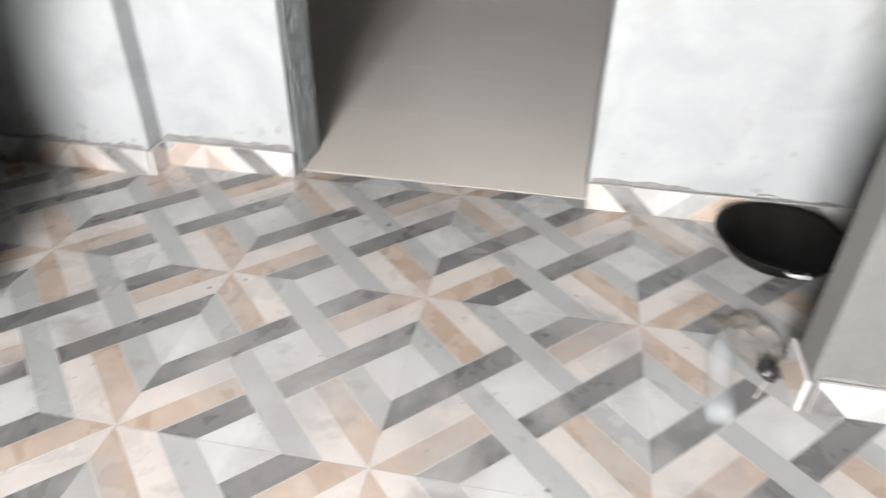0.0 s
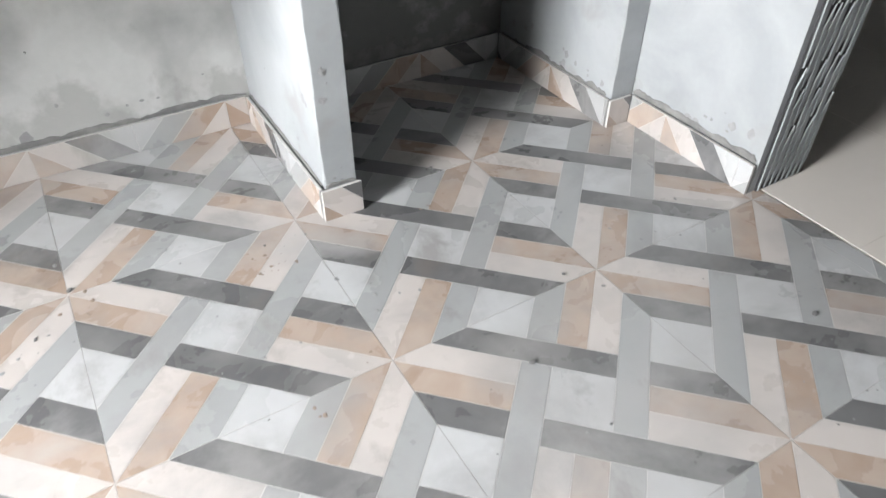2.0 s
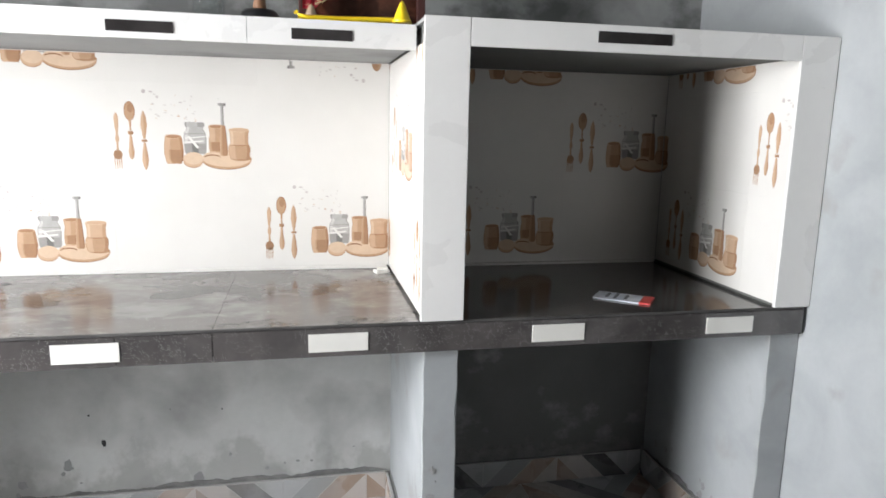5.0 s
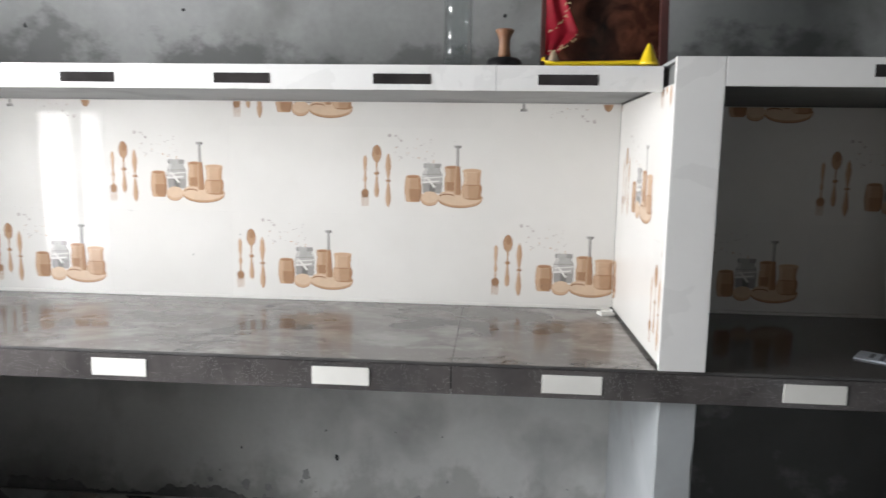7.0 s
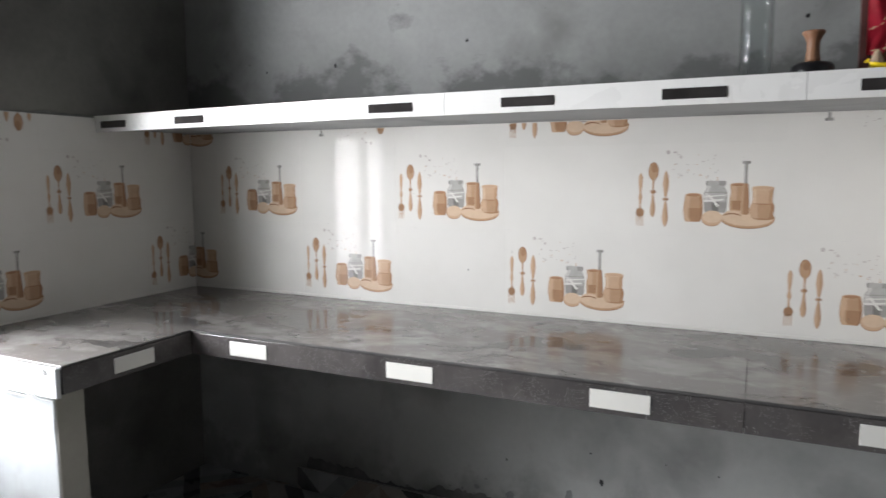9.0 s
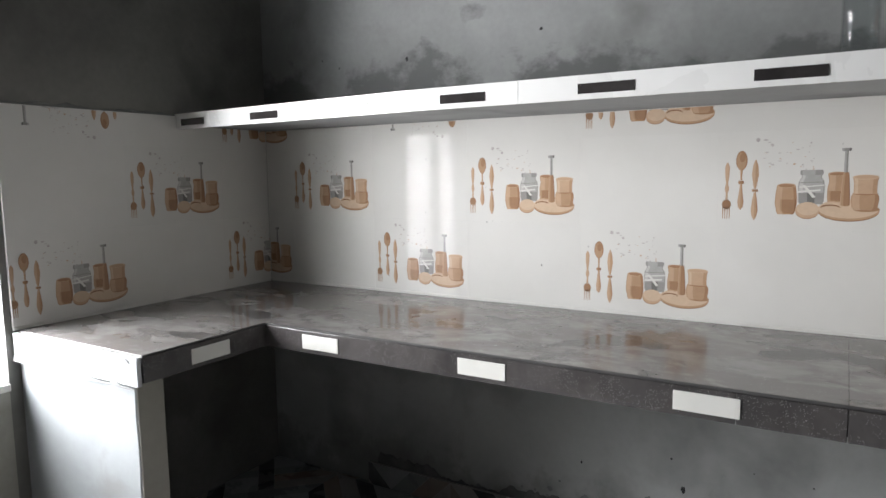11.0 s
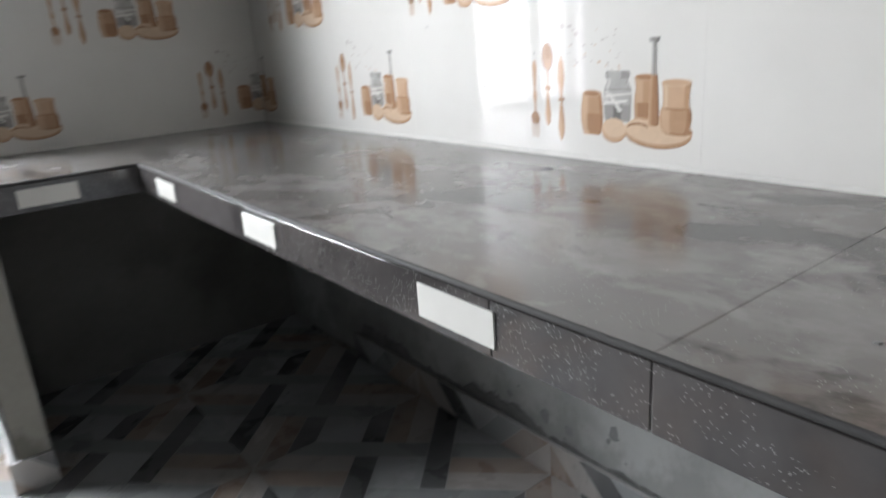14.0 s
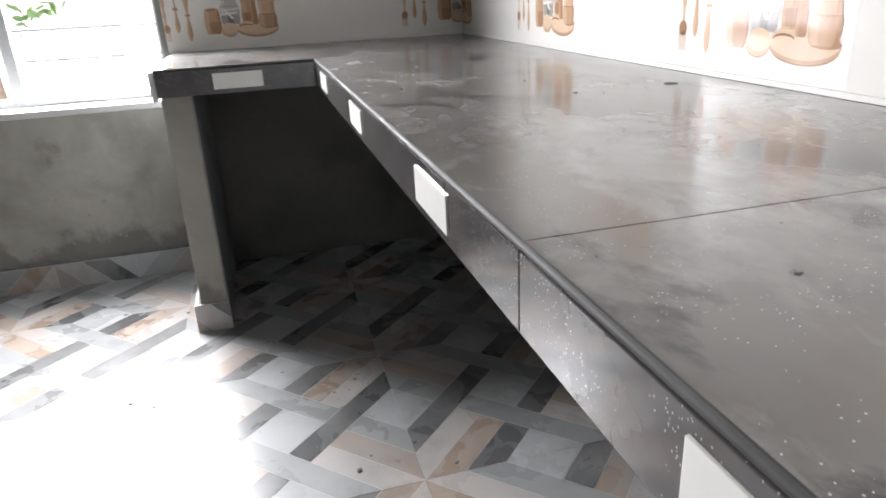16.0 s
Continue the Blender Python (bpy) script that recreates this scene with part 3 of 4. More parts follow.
up = bmesh.ops.extrude_face_region(bm, geom=[f])
bmesh.ops.translate(bm, vec=(0, 0, SHELF[1] - SHELF[0] - 0.002), verts=[v for v in up["geom"] if isinstance(v, bmesh.types.BMVert)])
bmesh.ops.recalc_face_normals(bm, faces=bm.faces)
part("slab", bm, CEMENT, shelf, "rough grey cement shelf slab")


def along_front(name, x0, x1, z0, z1, out, thick, material, label, parent):
    """A strip on the shelf's front, which turns slightly at x = -1."""
    bm = bmesh.new()
    xs = [x0] + ([-1.0] if x0 < -1.0 < x1 else []) + [x1]
    rows = [[bm.verts.new((x, shelf_front(x) - o, z)) for o, z in ((out, z0), (out, z1), (out - thick, z1), (out - thick, z0))] for x in xs]
    for a, b in zip(rows, rows[1:]):
        for j in range(4):
            bm.faces.new((a[j], a[(j + 1) % 4], b[(j + 1) % 4], b[j]))
    bm.faces.new(rows[0])
    bm.faces.new(rows[-1][::-1])
    bmesh.ops.recalc_face_normals(bm, faces=bm.faces)
    return part(name, bm, material, parent, label)


edges = []
for x0, x1 in ((XW + 0.002, -1.541), (-1.5395, -0.6405), (-0.639, 0.2605), (0.262, 0.673)):
    edges.append((x1, along_front("edge_tile", x0, x1, 1.552, SHELF[1], 0.0, 0.011, MARBLE, "white edge tile", shelf)))
for k in range(7):
    x = 0.366 - 0.418 * k
    along_front("inlay_tile", max(x, XW + 0.004), x + 0.148, 1.566, 1.592, 0.0015, 0.004, BLACKTILE, "black glossy inlay tile", next(ob for end, ob in edges if x < end))

niche = thing("niche_surround", "white tiled surround of the dark counter niche", "niche", (1.24, 0.6, TOP))
BUILT_IN.append(niche)
NF = 0.528
# piers and roof coloured dark to deepen the niche's shade
part("pier", box(0.688, 0.778, NF + 0.012, YN - 0.001, TOP, 1.564), RAW_AND_SHADE_CEMENT, niche)
part("pier", box(1.716, XE - 0.001, NF + 0.012, YN - 0.001, TOP, 1.564), RAW_AND_SHADE_CEMENT, niche)
part("niche_top", box(0.688, XE - 0.001, NF + 0.012, YN - 0.001, 1.565, 1.612), RAW_AND_SHADE_CEMENT, niche, "rough cement niche roof, darkened for the niche's shade")
part("pier_face", box(0.675, 0.788, NF, NF + 0.011, TOP + 0.001, 1.6225, 0.002), MARBLE, niche, "white marble-look facing")
part("pier_face", box(1.703, XE - 0.002, NF, NF + 0.011, TOP + 0.001, 1.6225, 0.002), MARBLE, niche, "white marble-look facing")
lintel = part("top_face", box(0.7895, 1.7015, NF, NF + 0.011, 1.556, 1.6225, 0.002), MARBLE, niche, "white marble-look facing")
part("inlay_tile", box(1.115, 1.317, NF - 0.002, NF + 0.002, 1.578, 1.606, 0.0008), BLACKTILE, lintel, "black glossy inlay tile")
part("pier_cap", box(0.676, XE - 0.002, NF + 0.013, YN - 0.002, 1.613, 1.6215, 0.002), CEMENT, niche)


# ---------------------------------------------------------------- printed wall tiles, 45 x 30 cm
WT, HT, ROW0 = 0.4535, 0.30, 0.882


def ellipse(cx, cy, rx, ry, n=14, a0=0.0):
    return [(cx + rx * math.cos(2 * math.pi * k / n + a0), cy + ry * math.sin(2 * math.pi * k / n + a0)) for k in range(n)]


MOTIF = []  # material, layer, convex polygons
SEED_INK = 2
WOOD0, GREY0 = 3, 9  # where the tones begin among the tile's materials


def draw(material, layer, polys):
    MOTIF.append((material, layer, polys))


def shaded(cx, pairs, tones, layer, first=WOOD0):
    """An upright turned body drawn in as many upright strips as there are tones, from its left side to its right."""
    n = len(tones)
    for k, tone in enumerate(tones):
        a, b = (math.sin(math.pi * (j / n - 0.5)) for j in (k, k + 1))
        draw(first + tone, layer, [[(cx + a * w0, z0), (cx + b * w0, z0), (cx + b * w1, z1), (cx + a * w1, z1)] for (z0, w0), (z1, w1) in zip(pairs, pairs[1:])])


def oval(cx, cz, rx, rz, tone, layer, first=WOOD0):
    draw(first + tone, layer, [ellipse(cx, cz, rx, rz, 24)])


# spoon, fork and knife
oval(0.067, 0.211, 0.0165, 0.030, 3, 1)
oval(0.066, 0.209, 0.0135, 0.026, 2, 2)
oval(0.069, 0.220, 0.0085, 0.014, 3, 3)
shaded(0.067, [(0.186, 0.004), (0.160, 0.0025), (0.150, 0.003)], (1, 2, 3), 1)
shaded(0.067, [(0.149, 0.007), (0.145, 0.0085), (0.141, 0.0085), (0.138, 0.006)], (2, 3, 4), 1)
shaded(0.067, [(0.138, 0.003), (0.110, 0.0055), (0.085, 0.009), (0.068, 0.007), (0.059, 0.001)], (1, 1, 2, 3), 1)
shaded(0.0265, [(0.205, 0.002), (0.192, 0.007), (0.165, 0.006), (0.140, 0.003), (0.128, 0.006), (0.120, 0.006), (0.112, 0.003), (0.085, 0.0035)], (1, 1, 2), 1)
oval(0.0265, 0.075, 0.0135, 0.015, 3, 1)
for dx in (-0.010, -0.0035, 0.003, 0.0095):
    draw(WOOD0 + 2, 1, [[(0.0253 + dx, 0.030), (0.0274 + dx, 0.030), (0.0282 + dx, 0.070), (0.0246 + dx, 0.070)]])
shaded(0.107, [(0.213, 0.001), (0.197, 0.007), (0.168, 0.010), (0.142, 0.006), (0.124, 0.003)], (1, 1, 2, 2), 1)
shaded(0.107, [(0.123, 0.008), (0.118, 0.009), (0.115, 0.008)], (2, 3, 4), 1)
shaded(0.107, [(0.114, 0.003), (0.088, 0.007), (0.058, 0.010), (0.040, 0.007), (0.027, 0.001)], (1, 1, 2, 3), 1)
# small pot
shaded(0.1935, [(0.047, 0.021), (0.054, 0.025), (0.080, 0.030), (0.105, 0.029), (0.125, 0.0265), (0.134, 0.025)], (2, 1, 1, 2, 2, 2, 3, 3), 2)
shaded(0.200, [(0.050, 0.014), (0.060, 0.021), (0.092, 0.022)], (2, 3, 3, 3, 4), 3)
oval(0.1935, 0.134, 0.025, 0.0068, 1, 4)
oval(0.1935, 0.1335, 0.0215, 0.0050, 3, 5)
# glass jar with a pale ribbon
shaded(0.2595, [(0.078, 0.030), (0.088, 0.034), (0.132, 0.0352), (0.147, 0.033), (0.158, 0.026), (0.166, 0.027)], (1, 0, 1, 1, 1, 1, 2), 2, GREY0)
shaded(0.2595, [(0.080, 0.028), (0.088, 0.0315), (0.112, 0.0325)], (2, 2, 3, 2, 2), 3, GREY0)
shaded(0.2595, [(0.165, 0.027), (0.168, 0.030), (0.176, 0.0305), (0.180, 0.028)], (2, 1, 1, 2, 2), 3, GREY0)
draw(GREY0 + 2, 4, [[(0.226, 0.141), (0.292, 0.143), (0.292, 0.1455), (0.226, 0.1435)]])
draw(0, 5, [[(0.226, 0.112), (0.284, 0.118), (0.284, 0.123), (0.226, 0.118)], [(0.228, 0.127), (0.294, 0.134), (0.294, 0.137), (0.228, 0.131)]])
draw(0, 6, [[(0.236, 0.134), (0.243, 0.136), (0.272, 0.100), (0.264, 0.097)]])
# round board, ring and disc
oval(0.3555, 0.058, 0.0765, 0.0290, 4, 3)
oval(0.3555, 0.061, 0.0778, 0.0295, 2, 4)
oval(0.3555, 0.066, 0.0765, 0.0280, 0, 5)
oval(0.311, 0.0695, 0.0250, 0.0090, 4, 6)
oval(0.3115, 0.0665, 0.0245, 0.0078, 0, 7)
oval(0.251, 0.0575, 0.0312, 0.0235, 3, 6)
oval(0.251, 0.0605, 0.0318, 0.0240, 1, 7)
oval(0.2525, 0.0650, 0.0295, 0.0200, 0, 8)
oval(0.401, 0.0660, 0.0330, 0.0080, 3, 6)
# tall pot with a pestle
shaded(0.327, [(0.085, 0.0235), (0.100, 0.0258), (0.125, 0.0255), (0.146, 0.0220), (0.158, 0.0240), (0.168, 0.0255)], (2, 1, 1, 2, 2, 3, 3), 8)
shaded(0.322, [(0.089, 0.0165), (0.118, 0.0175)], (2, 3, 3, 4), 9)
oval(0.327, 0.168, 0.0255, 0.0062, 1, 10)
oval(0.327, 0.1675, 0.0220, 0.0046, 3, 11)
shaded(0.3455, [(0.160, 0.0050), (0.234, 0.0045)], (1, 1, 2, 3), 12, GREY0)
shaded(0.3455, [(0.233, 0.0105), (0.236, 0.0120), (0.242, 0.0120)], (1, 2, 3), 12, GREY0)
shaded(0.347, [(0.074, 0.0085), (0.079, 0.0125), (0.110, 0.0118), (0.150, 0.0092), (0.172, 0.0072)], (1, 2, 3, 3, 4), 13)
# two pots, one on the other
shaded(0.396, [(0.063, 0.0250), (0.070, 0.0310), (0.090, 0.0345), (0.102, 0.0345), (0.112, 0.0300)], (2, 1, 1, 2, 2, 2, 3, 3), 14)
oval(0.396, 0.111, 0.0300, 0.0050, 3, 15)
shaded(0.396, [(0.110, 0.0290), (0.125, 0.0282), (0.145, 0.0292), (0.158, 0.0322)], (1, 0, 1, 1, 1, 2, 2), 16)
oval(0.396, 0.158, 0.0322, 0.0070, 0, 17)
oval(0.396, 0.1575, 0.0285, 0.0052, 1, 18)
SEEDS = random.Random(5)
draw(SEED_INK, 1, [ellipse(0.111, 0.273, 0.006, 0.007, 9), ellipse(0.133, 0.272, 0.007, 0.003, 7), ellipse(0.151, 0.256, 0.005, 0.005, 7)])
for k in range(30):
    draw(SEED_INK if k % 3 else WOOD0 + 1, 1, [ellipse(0.125 + 0.14 * SEEDS.random(), 0.265 - 0.085 * SEEDS.random() ** 0.8, 0.0015 + 0.0045 * SEEDS.random() ** 2, 0.001 + 0.0016 * SEEDS.random(), 6, SEEDS.random())])
WALL_MATS = [GLAZE, JOINT, P_SEED] + WOOD_TONES + GREY_TONES
WALL_MESH = {}


def wall_tile_mesh(a0, a1, b0, b1, style):
    """A tile or cut piece; style 0 is plain, 1 printed, 2 printed and set upside down."""
    key = tuple(round(k, 3) for k in (a0, a1, b0, b1)) + (style,)
    if key not in WALL_MESH:
        g = 0.00018
        bm = box(g, a1 - a0 - g, g, b1 - b0 - g, -0.0008, 0)
        for material, layer, polys in MOTIF if style else ():
            for poly in polys:
                poly = [(WT - x, HT - y) for x, y in poly] if style == 2 else poly
                poly = crop(poly, a0 + 0.002, a1 - 0.002, b0 + 0.002, b1 - 0.002)
                if len(poly) > 2 and abs(area(poly)) > 2e-7:
                    if area(poly) < 0:
                        poly = poly[::-1]
                    face = bm.faces.new([bm.verts.new((x - a0, y - b0, 0.00004 + 0.00004 * layer)) for x, y in poly])
                    face.material_index = material
        WALL_MESH[key] = mesh_of("wall_tile", bm, WALL_MATS)
    return WALL_MESH[key]


def tiled(name, origin, right, span, heights, first, styles, label, slip=0.0):
    """A field of wall tiles. span: its ends along right from origin; first: one column's start; styles: style by column and row;
    slip: how far the second row is set back."""
    m = basis(origin, right, (0, 0, 1))
    base = structure(name, _moved(box(span[0], span[1], heights[0], heights[1], -0.0095, -0.0009), m), JOINT, label, "tiled wall")
    col = math.floor((span[0] - first) / WT)
    while first + col * WT < span[1] + slip:
        for row in range(4):
            left = first + col * WT - (slip if row == 1 else 0.0)
            a0, a1 = max(0.0, span[0] - left), min(WT, span[1] - left)
            low = ROW0 + HT * row
            b0, b1 = max(0.0, heights[0] - low), min(HT, heights[1] - low)
            if a1 - a0 > 0.006 and b1 - b0 > 0.006:
                ob = new("wall_tile", wall_tile_mesh(a0, a1, b0, b1, styles(col, row)))
                ob.parent = base
                ob.matrix_world = m @ Matrix.Translation((left + a0, low + b0, 0))
        col += 1
    return base


def checks(odd_up):
    """Printed tiles on every other place; the third row turns every second print upside down."""
    def style(col, row):
        if row == 0:
            return 1 if col % 2 == 0 else 0
        if row == 1:
            return 1 if col % 2 else 0
        return 0 if col % 2 else (1 if (col // 2) % 2 == odd_up else 2)
    return style


tiled("backsplash_north", (0, YN - 0.010, 0), (1, 0, 0), (XW + 0.0105, 0.6775), (ROW0, SHELF[0] - 0.001), -0.6585, checks(0),
      "glossy white kitchen tiles printed with spoons and pots", 0.004)
tiled("backsplash_west", (XW + 0.010, 0, 0), (0, 1, 0), (0.052, YN - 0.0105), (ROW0, 1.606), 0.034, checks(1),
      "glossy white kitchen tiles printed with spoons and pots")
tiled("backsplash_niche", (0, YN - 0.010, 0), (1, 0, 0), (0.79, 1.7045), (ROW0, 1.563), 0.858, checks(0), "glossy printed wall tiles at the niche's back")
tiled("backsplash_niche_side", (1.705, 0, 0), (0, -1, 0), (-(YN - 0.0115), -(NF + 0.0115)), (ROW0, 1.563), -1.15, checks(0), "glossy printed wall tiles on the niche's side")
tiled("backsplash_pier", (0.678, 0, 0), (0, -1, 0), (-(YN - 0.0115), -(NF + 0.0115)), (ROW0, 1.563), -0.68, checks(0), "glossy printed wall tiles on the pier's side")
for name, bm in (("trim_north", box(XW + 0.013, 0.672, YN - 0.0108, YN - 0.002, TOP + 0.0005, ROW0 - 0.0004, 0.0008)),
                 ("trim_west", box(XW + 0.002, XW + 0.0108, 0.053, YN - 0.0115, TOP + 0.0005, ROW0 - 0.0004, 0.0008)),
                 ("trim_niche", box(0.791, 1.699, YN - 0.016, YN - 0.002, TOP + 0.0005, ROW0 - 0.001, 0.002))):
    structure(name, bm, JOINT, "white cement bead between tiles and counter", "trim")

# ---------------------------------------------------------------- things on the shelf and the counter
tumbler = thing("glass_jar", "tall clear glass cylinder standing on the shelf", "glass", (0.151, 0.855, SHELF[1]))
part("body", lathe([(0.034, 0), (0.039, 0.002), (0.0405, 0.09), (0.039, 0.096), (0.0405, 0.10), (0.0405, 0.155), (0.039, 0.16), (0.0405, 0.165), (0.0405, 0.34), (0.037, 0.34), (0.0365, 0.008), (0.001, 0.007)], 36), GLASS, tumbler, smooth=True)

stamp = thing("wooden_masher", "turned wooden handle on a black round base", "masher", (0.282, 0.855, SHELF[1]))
part("base", lathe([(0.046, 0), (0.050, 0.004), (0.050, 0.038), (0.042, 0.047), (0.014, 0.051)]), BLACK, stamp, "black round base", True)
part("handle", lathe([(0.0175, 0.050), (0.017, 0.060), (0.0145, 0.080), (0.015, 0.100), (0.021, 0.114), (0.026, 0.121), (0.025, 0.126), (0.009, 0.128)]), WOOD, stamp, smooth=True)

pic = thing("framed_picture", "dark red framed picture draped with red cloth and tinsel", "picture frame", (0.571, 0.865, SHELF[1]))
PX0, PX1 = -0.187, 0.167
tilt = pose(0, 0.0, 0, -6)
for name, b in (("frame_side", (PX0, PX0 + 0.024, 0, 0.024, 0, 0.52)), ("frame_side", (PX1 - 0.024, PX1, 0, 0.024, 0, 0.52)),
                ("frame_rail", (PX0 + 0.0245, PX1 - 0.0245, 0, 0.022, 0, 0.024)), ("frame_rail", (PX0 + 0.0245, PX1 - 0.0245, 0, 0.022, 0.496, 0.52))):
    part(name, _moved(box(*b, 0.004), tilt), FRAMEWOOD, pic)
part("print", _moved(box(PX0 + 0.02, PX1 - 0.02, 0.012, 0.018, 0.02, 0.50), tilt), PICTURE, pic, "dark brown picture under glass")

cloth = thing("red_cloth", "red cloth with gold tinsel hanging over the picture", "cloth", (0.395, 0.832, SHELF[1]))
HEM = ((0.054, 0.032), (0.082, 0.052), (0.115, 0.091), (0.138, 0.080), (0.201, 0.054), (0.330, 0.062), (0.500, 0.054))
bm, cols = bmesh.new(), []
for j in range(33):
    z = 0.054 + 0.446 * j / 32
    wide = float(np.interp(z, [h[0] for h in HEM], [h[1] for h in HEM]))
    cols.append([bm.verts.new((wide * k / 12, 0.04 * z / 0.46 + 0.0035 * math.sin(k * 0.9 + j * 0.12) + 0.004 * noise.noise(Vector((k * 0.3, j * 0.16, 2.0))), z + 0.003 * math.sin(k * 0.8)))
                 for k in range(13)])
for a, b in zip(cols, cols[1:]):
    for k in range(12):
        bm.faces.new((a[k], a[k + 1], b[k + 1], b[k]))
bmesh.ops.solidify(bm, geom=bm.faces[:], thickness=0.003)
part("drape", bm, RED, cloth, smooth=True)
bm, rng = bmesh.new(), random.Random(3)
for line in (((0.054, 0.46), (0.050, 0.34), (0.058, 0.233), (0.056, 0.168), (0.047, 0.147), (0.024, 0.125), (0.006, 0.112)), ((0.082, 0.109), (0.071, 0.089), (0.037, 0.069), (0.004, 0.061))):
    for (xa, za), (xb, zb) in zip(line, line[1:]):
        for k in range(max(3, int(math.hypot(xb - xa, zb - za) / 0.006))):
            s = rng.random()
            place = pose(xa + (xb - xa) * s + rng.uniform(-0.006, 0.006), -0.014 + 0.087 * (za + (zb - za) * s), za + (zb - za) * s + rng.uniform(-0.004, 0.004), rng.uniform(-30, 30), rng.uniform(-35, 25), rng.uniform(-30, 30))
            size = rng.uniform(0.005, 0.012)
            bmesh.ops.create_cube(bm, size=1.0, matrix=place @ Matrix.Diagonal((size, 0.0008, 0.0018, 1)))
tagged(part("tinsel", bm, GOLD, cloth), "shiny gold tinsel", kind="stuff")
part("tassel", lathe([(0.010, 0), (0.015, 0.012), (0.014, 0.042), (0.007, 0.062)], 12, at=(0.022, -0.004, 0.0)), WOOD_TONES[0], cloth, "pale tassel end")

garland = thing("yellow_ribbon", "yellow plastic strip with a cone end along the picture's foot", "ribbon", (0.528, 0.662, SHELF[1]))
part("strip", tube([(-0.150, 0.006, 0.020), (-0.143, 0, 0.010), (-0.12, 0, 0.007), (0.0, 0, 0.009), (0.10, 0, 0.012), (0.125, 0, 0.014)], 0.0068, 8), YELLOW, garland, smooth=True)
part("cone", lathe([(0.026, 0), (0.022, 0.008), (0.005, 0.050), (0.002, 0.053)], 16, at=(0.112, 0.0, 0.006)), YELLOW, garland, smooth=True)

bm, rng = bmesh.new(), random.Random(21)
for k in range(150):
    x, y, r = rng.uniform(-2.0, 0.6), rng.uniform(0.56, 1.15), 0.0012 + 0.004 * rng.random() ** 4
    lathe([(r, 0.0), (r * 0.6, r * 0.25)], 6, bm, (x, y, TOP))
tagged(part("counter_grit", bm, MORTAR, None, "dark specks of grit on the stone counter"), "", "grit", kind="stuff")
tagged(part("drill_hole", lathe([(0.013, 0.0), (0.012, 0.0008)], 14, at=(-0.490, 1.095, TOP)), GROOVE, None, "dark drilled hole in the counter's stone"), "", "hole")

bit = thing("tile_offcut", "small white tile offcut lying on the counter", "tile piece", (0.645, 1.13, TOP))
part("piece", _moved(box(-0.024, 0.024, -0.018, 0.018, 0, 0.010, 0.001), pose(0, 0, 0, 0, 0, 15)), INLAY, bit)
part("piece", _moved(box(-0.020, 0.018, -0.014, 0.014, 0.0105, 0.018, 0.001), pose(0.004, 0.002, 0, 0, 0, -6)), INLAY, bit)

book = thing("leaflet", "printed leaflet with a red end lying on the counter", "leaflet", (1.316, 0.69, TOP))
book.rotation_euler = (0, 0, radians(-38))
part("cover", box(-0.082, 0.082, -0.044, 0.044, 0, 0.005, 0.001), PAPER, book)
part("red_band", box(0.052, 0.0825, -0.0442, 0.0442, 0.0005, 0.0056), PAPER_RED, book, "red printed end")
for k, (x, wd) in enumerate(((-0.045, 0.05), (-0.02, 0.07), (0.01, 0.05))):
    part("text_bar", box(x - 0.006, x + 0.004, -wd / 2, wd / 2, 0.0052, 0.0058), INK, book)

# ---------------------------------------------------------------- things on the floor
pan = thing("iron_pan", "black round iron pan leaning against the wall", "pan", (1.585, -1.62, 0))
bm = lathe([(0.03, 0.0), (0.09, 0.012), (0.15, 0.05), (0.185, 0.10), (0.196, 0.104), (0.190, 0.108), (0.176, 0.100), (0.145, 0.055), (0.085, 0.020), (0.01, 0.010)], 40)
bowl = part("bowl", bm, IRON, pan, "black iron bowl", True)
part("handle", tube([(-0.19, -0.03, 0.10), (-0.225, -0.025, 0.112), (-0.225, 0.025, 0.112), (-0.19, 0.03, 0.10)], 0.006), STEEL, bowl, "bright handle loop", True)
part("handle", tube([(0.19, -0.03, 0.10), (0.225, -0.025, 0.112), (0.225, 0.025, 0.112), (0.19, 0.03, 0.10)], 0.006), STEEL, bowl, smooth=True)

bottle = thing("plastic_bottle", "crushed clear plastic bottle lying on the floor", "bottle", (0.99, -1.372, 0.036))
prof = [(0.004, -0.125), (0.030, -0.122), (0.034, -0.11), (0.033, -0.06), (0.030, -0.05), (0.034, -0.04)]
for k in range(5):
    prof += [(0.0295, -0.03 + 0.022 * k), (0.034, -0.022 + 0.022 * k), (0.034, -0.018 + 0.022 * k)]
prof += [(0.030, 0.10), (0.014, 0.125), (0.013, 0.14), (0.004, 0.141)]
part("body", _moved(lathe(prof, 24), pose(0, 0, 0, 0, 90, -8)), PET, bottle, smooth=True)

rng = random.Random(11)


def lump(name, label, category, x, y, rx, ry, rz, material, seed):
    """A soft heap: a dented, uneven mound resting on the floor."""
    bm = bmesh.new()
    bmesh.ops.create_icosphere(bm, subdivisions=4, radius=1)
    for v in bm.verts:
        n = noise.noise(v.co * 1.6 + Vector((seed, 0, 0))) * 0.30 + noise.noise(v.co * 4 + Vector((0, seed, 0))) * 0.12
        v.co *= 1 + n
        v.co = Vector((v.co.x * rx, v.co.y * ry, max(v.co.z, -0.55) * rz + 0.55 * rz))
    ob = part(name, bm, material, None, label, True)
    ob.location = (x, y, 0)
    return tagged(ob, "", category)


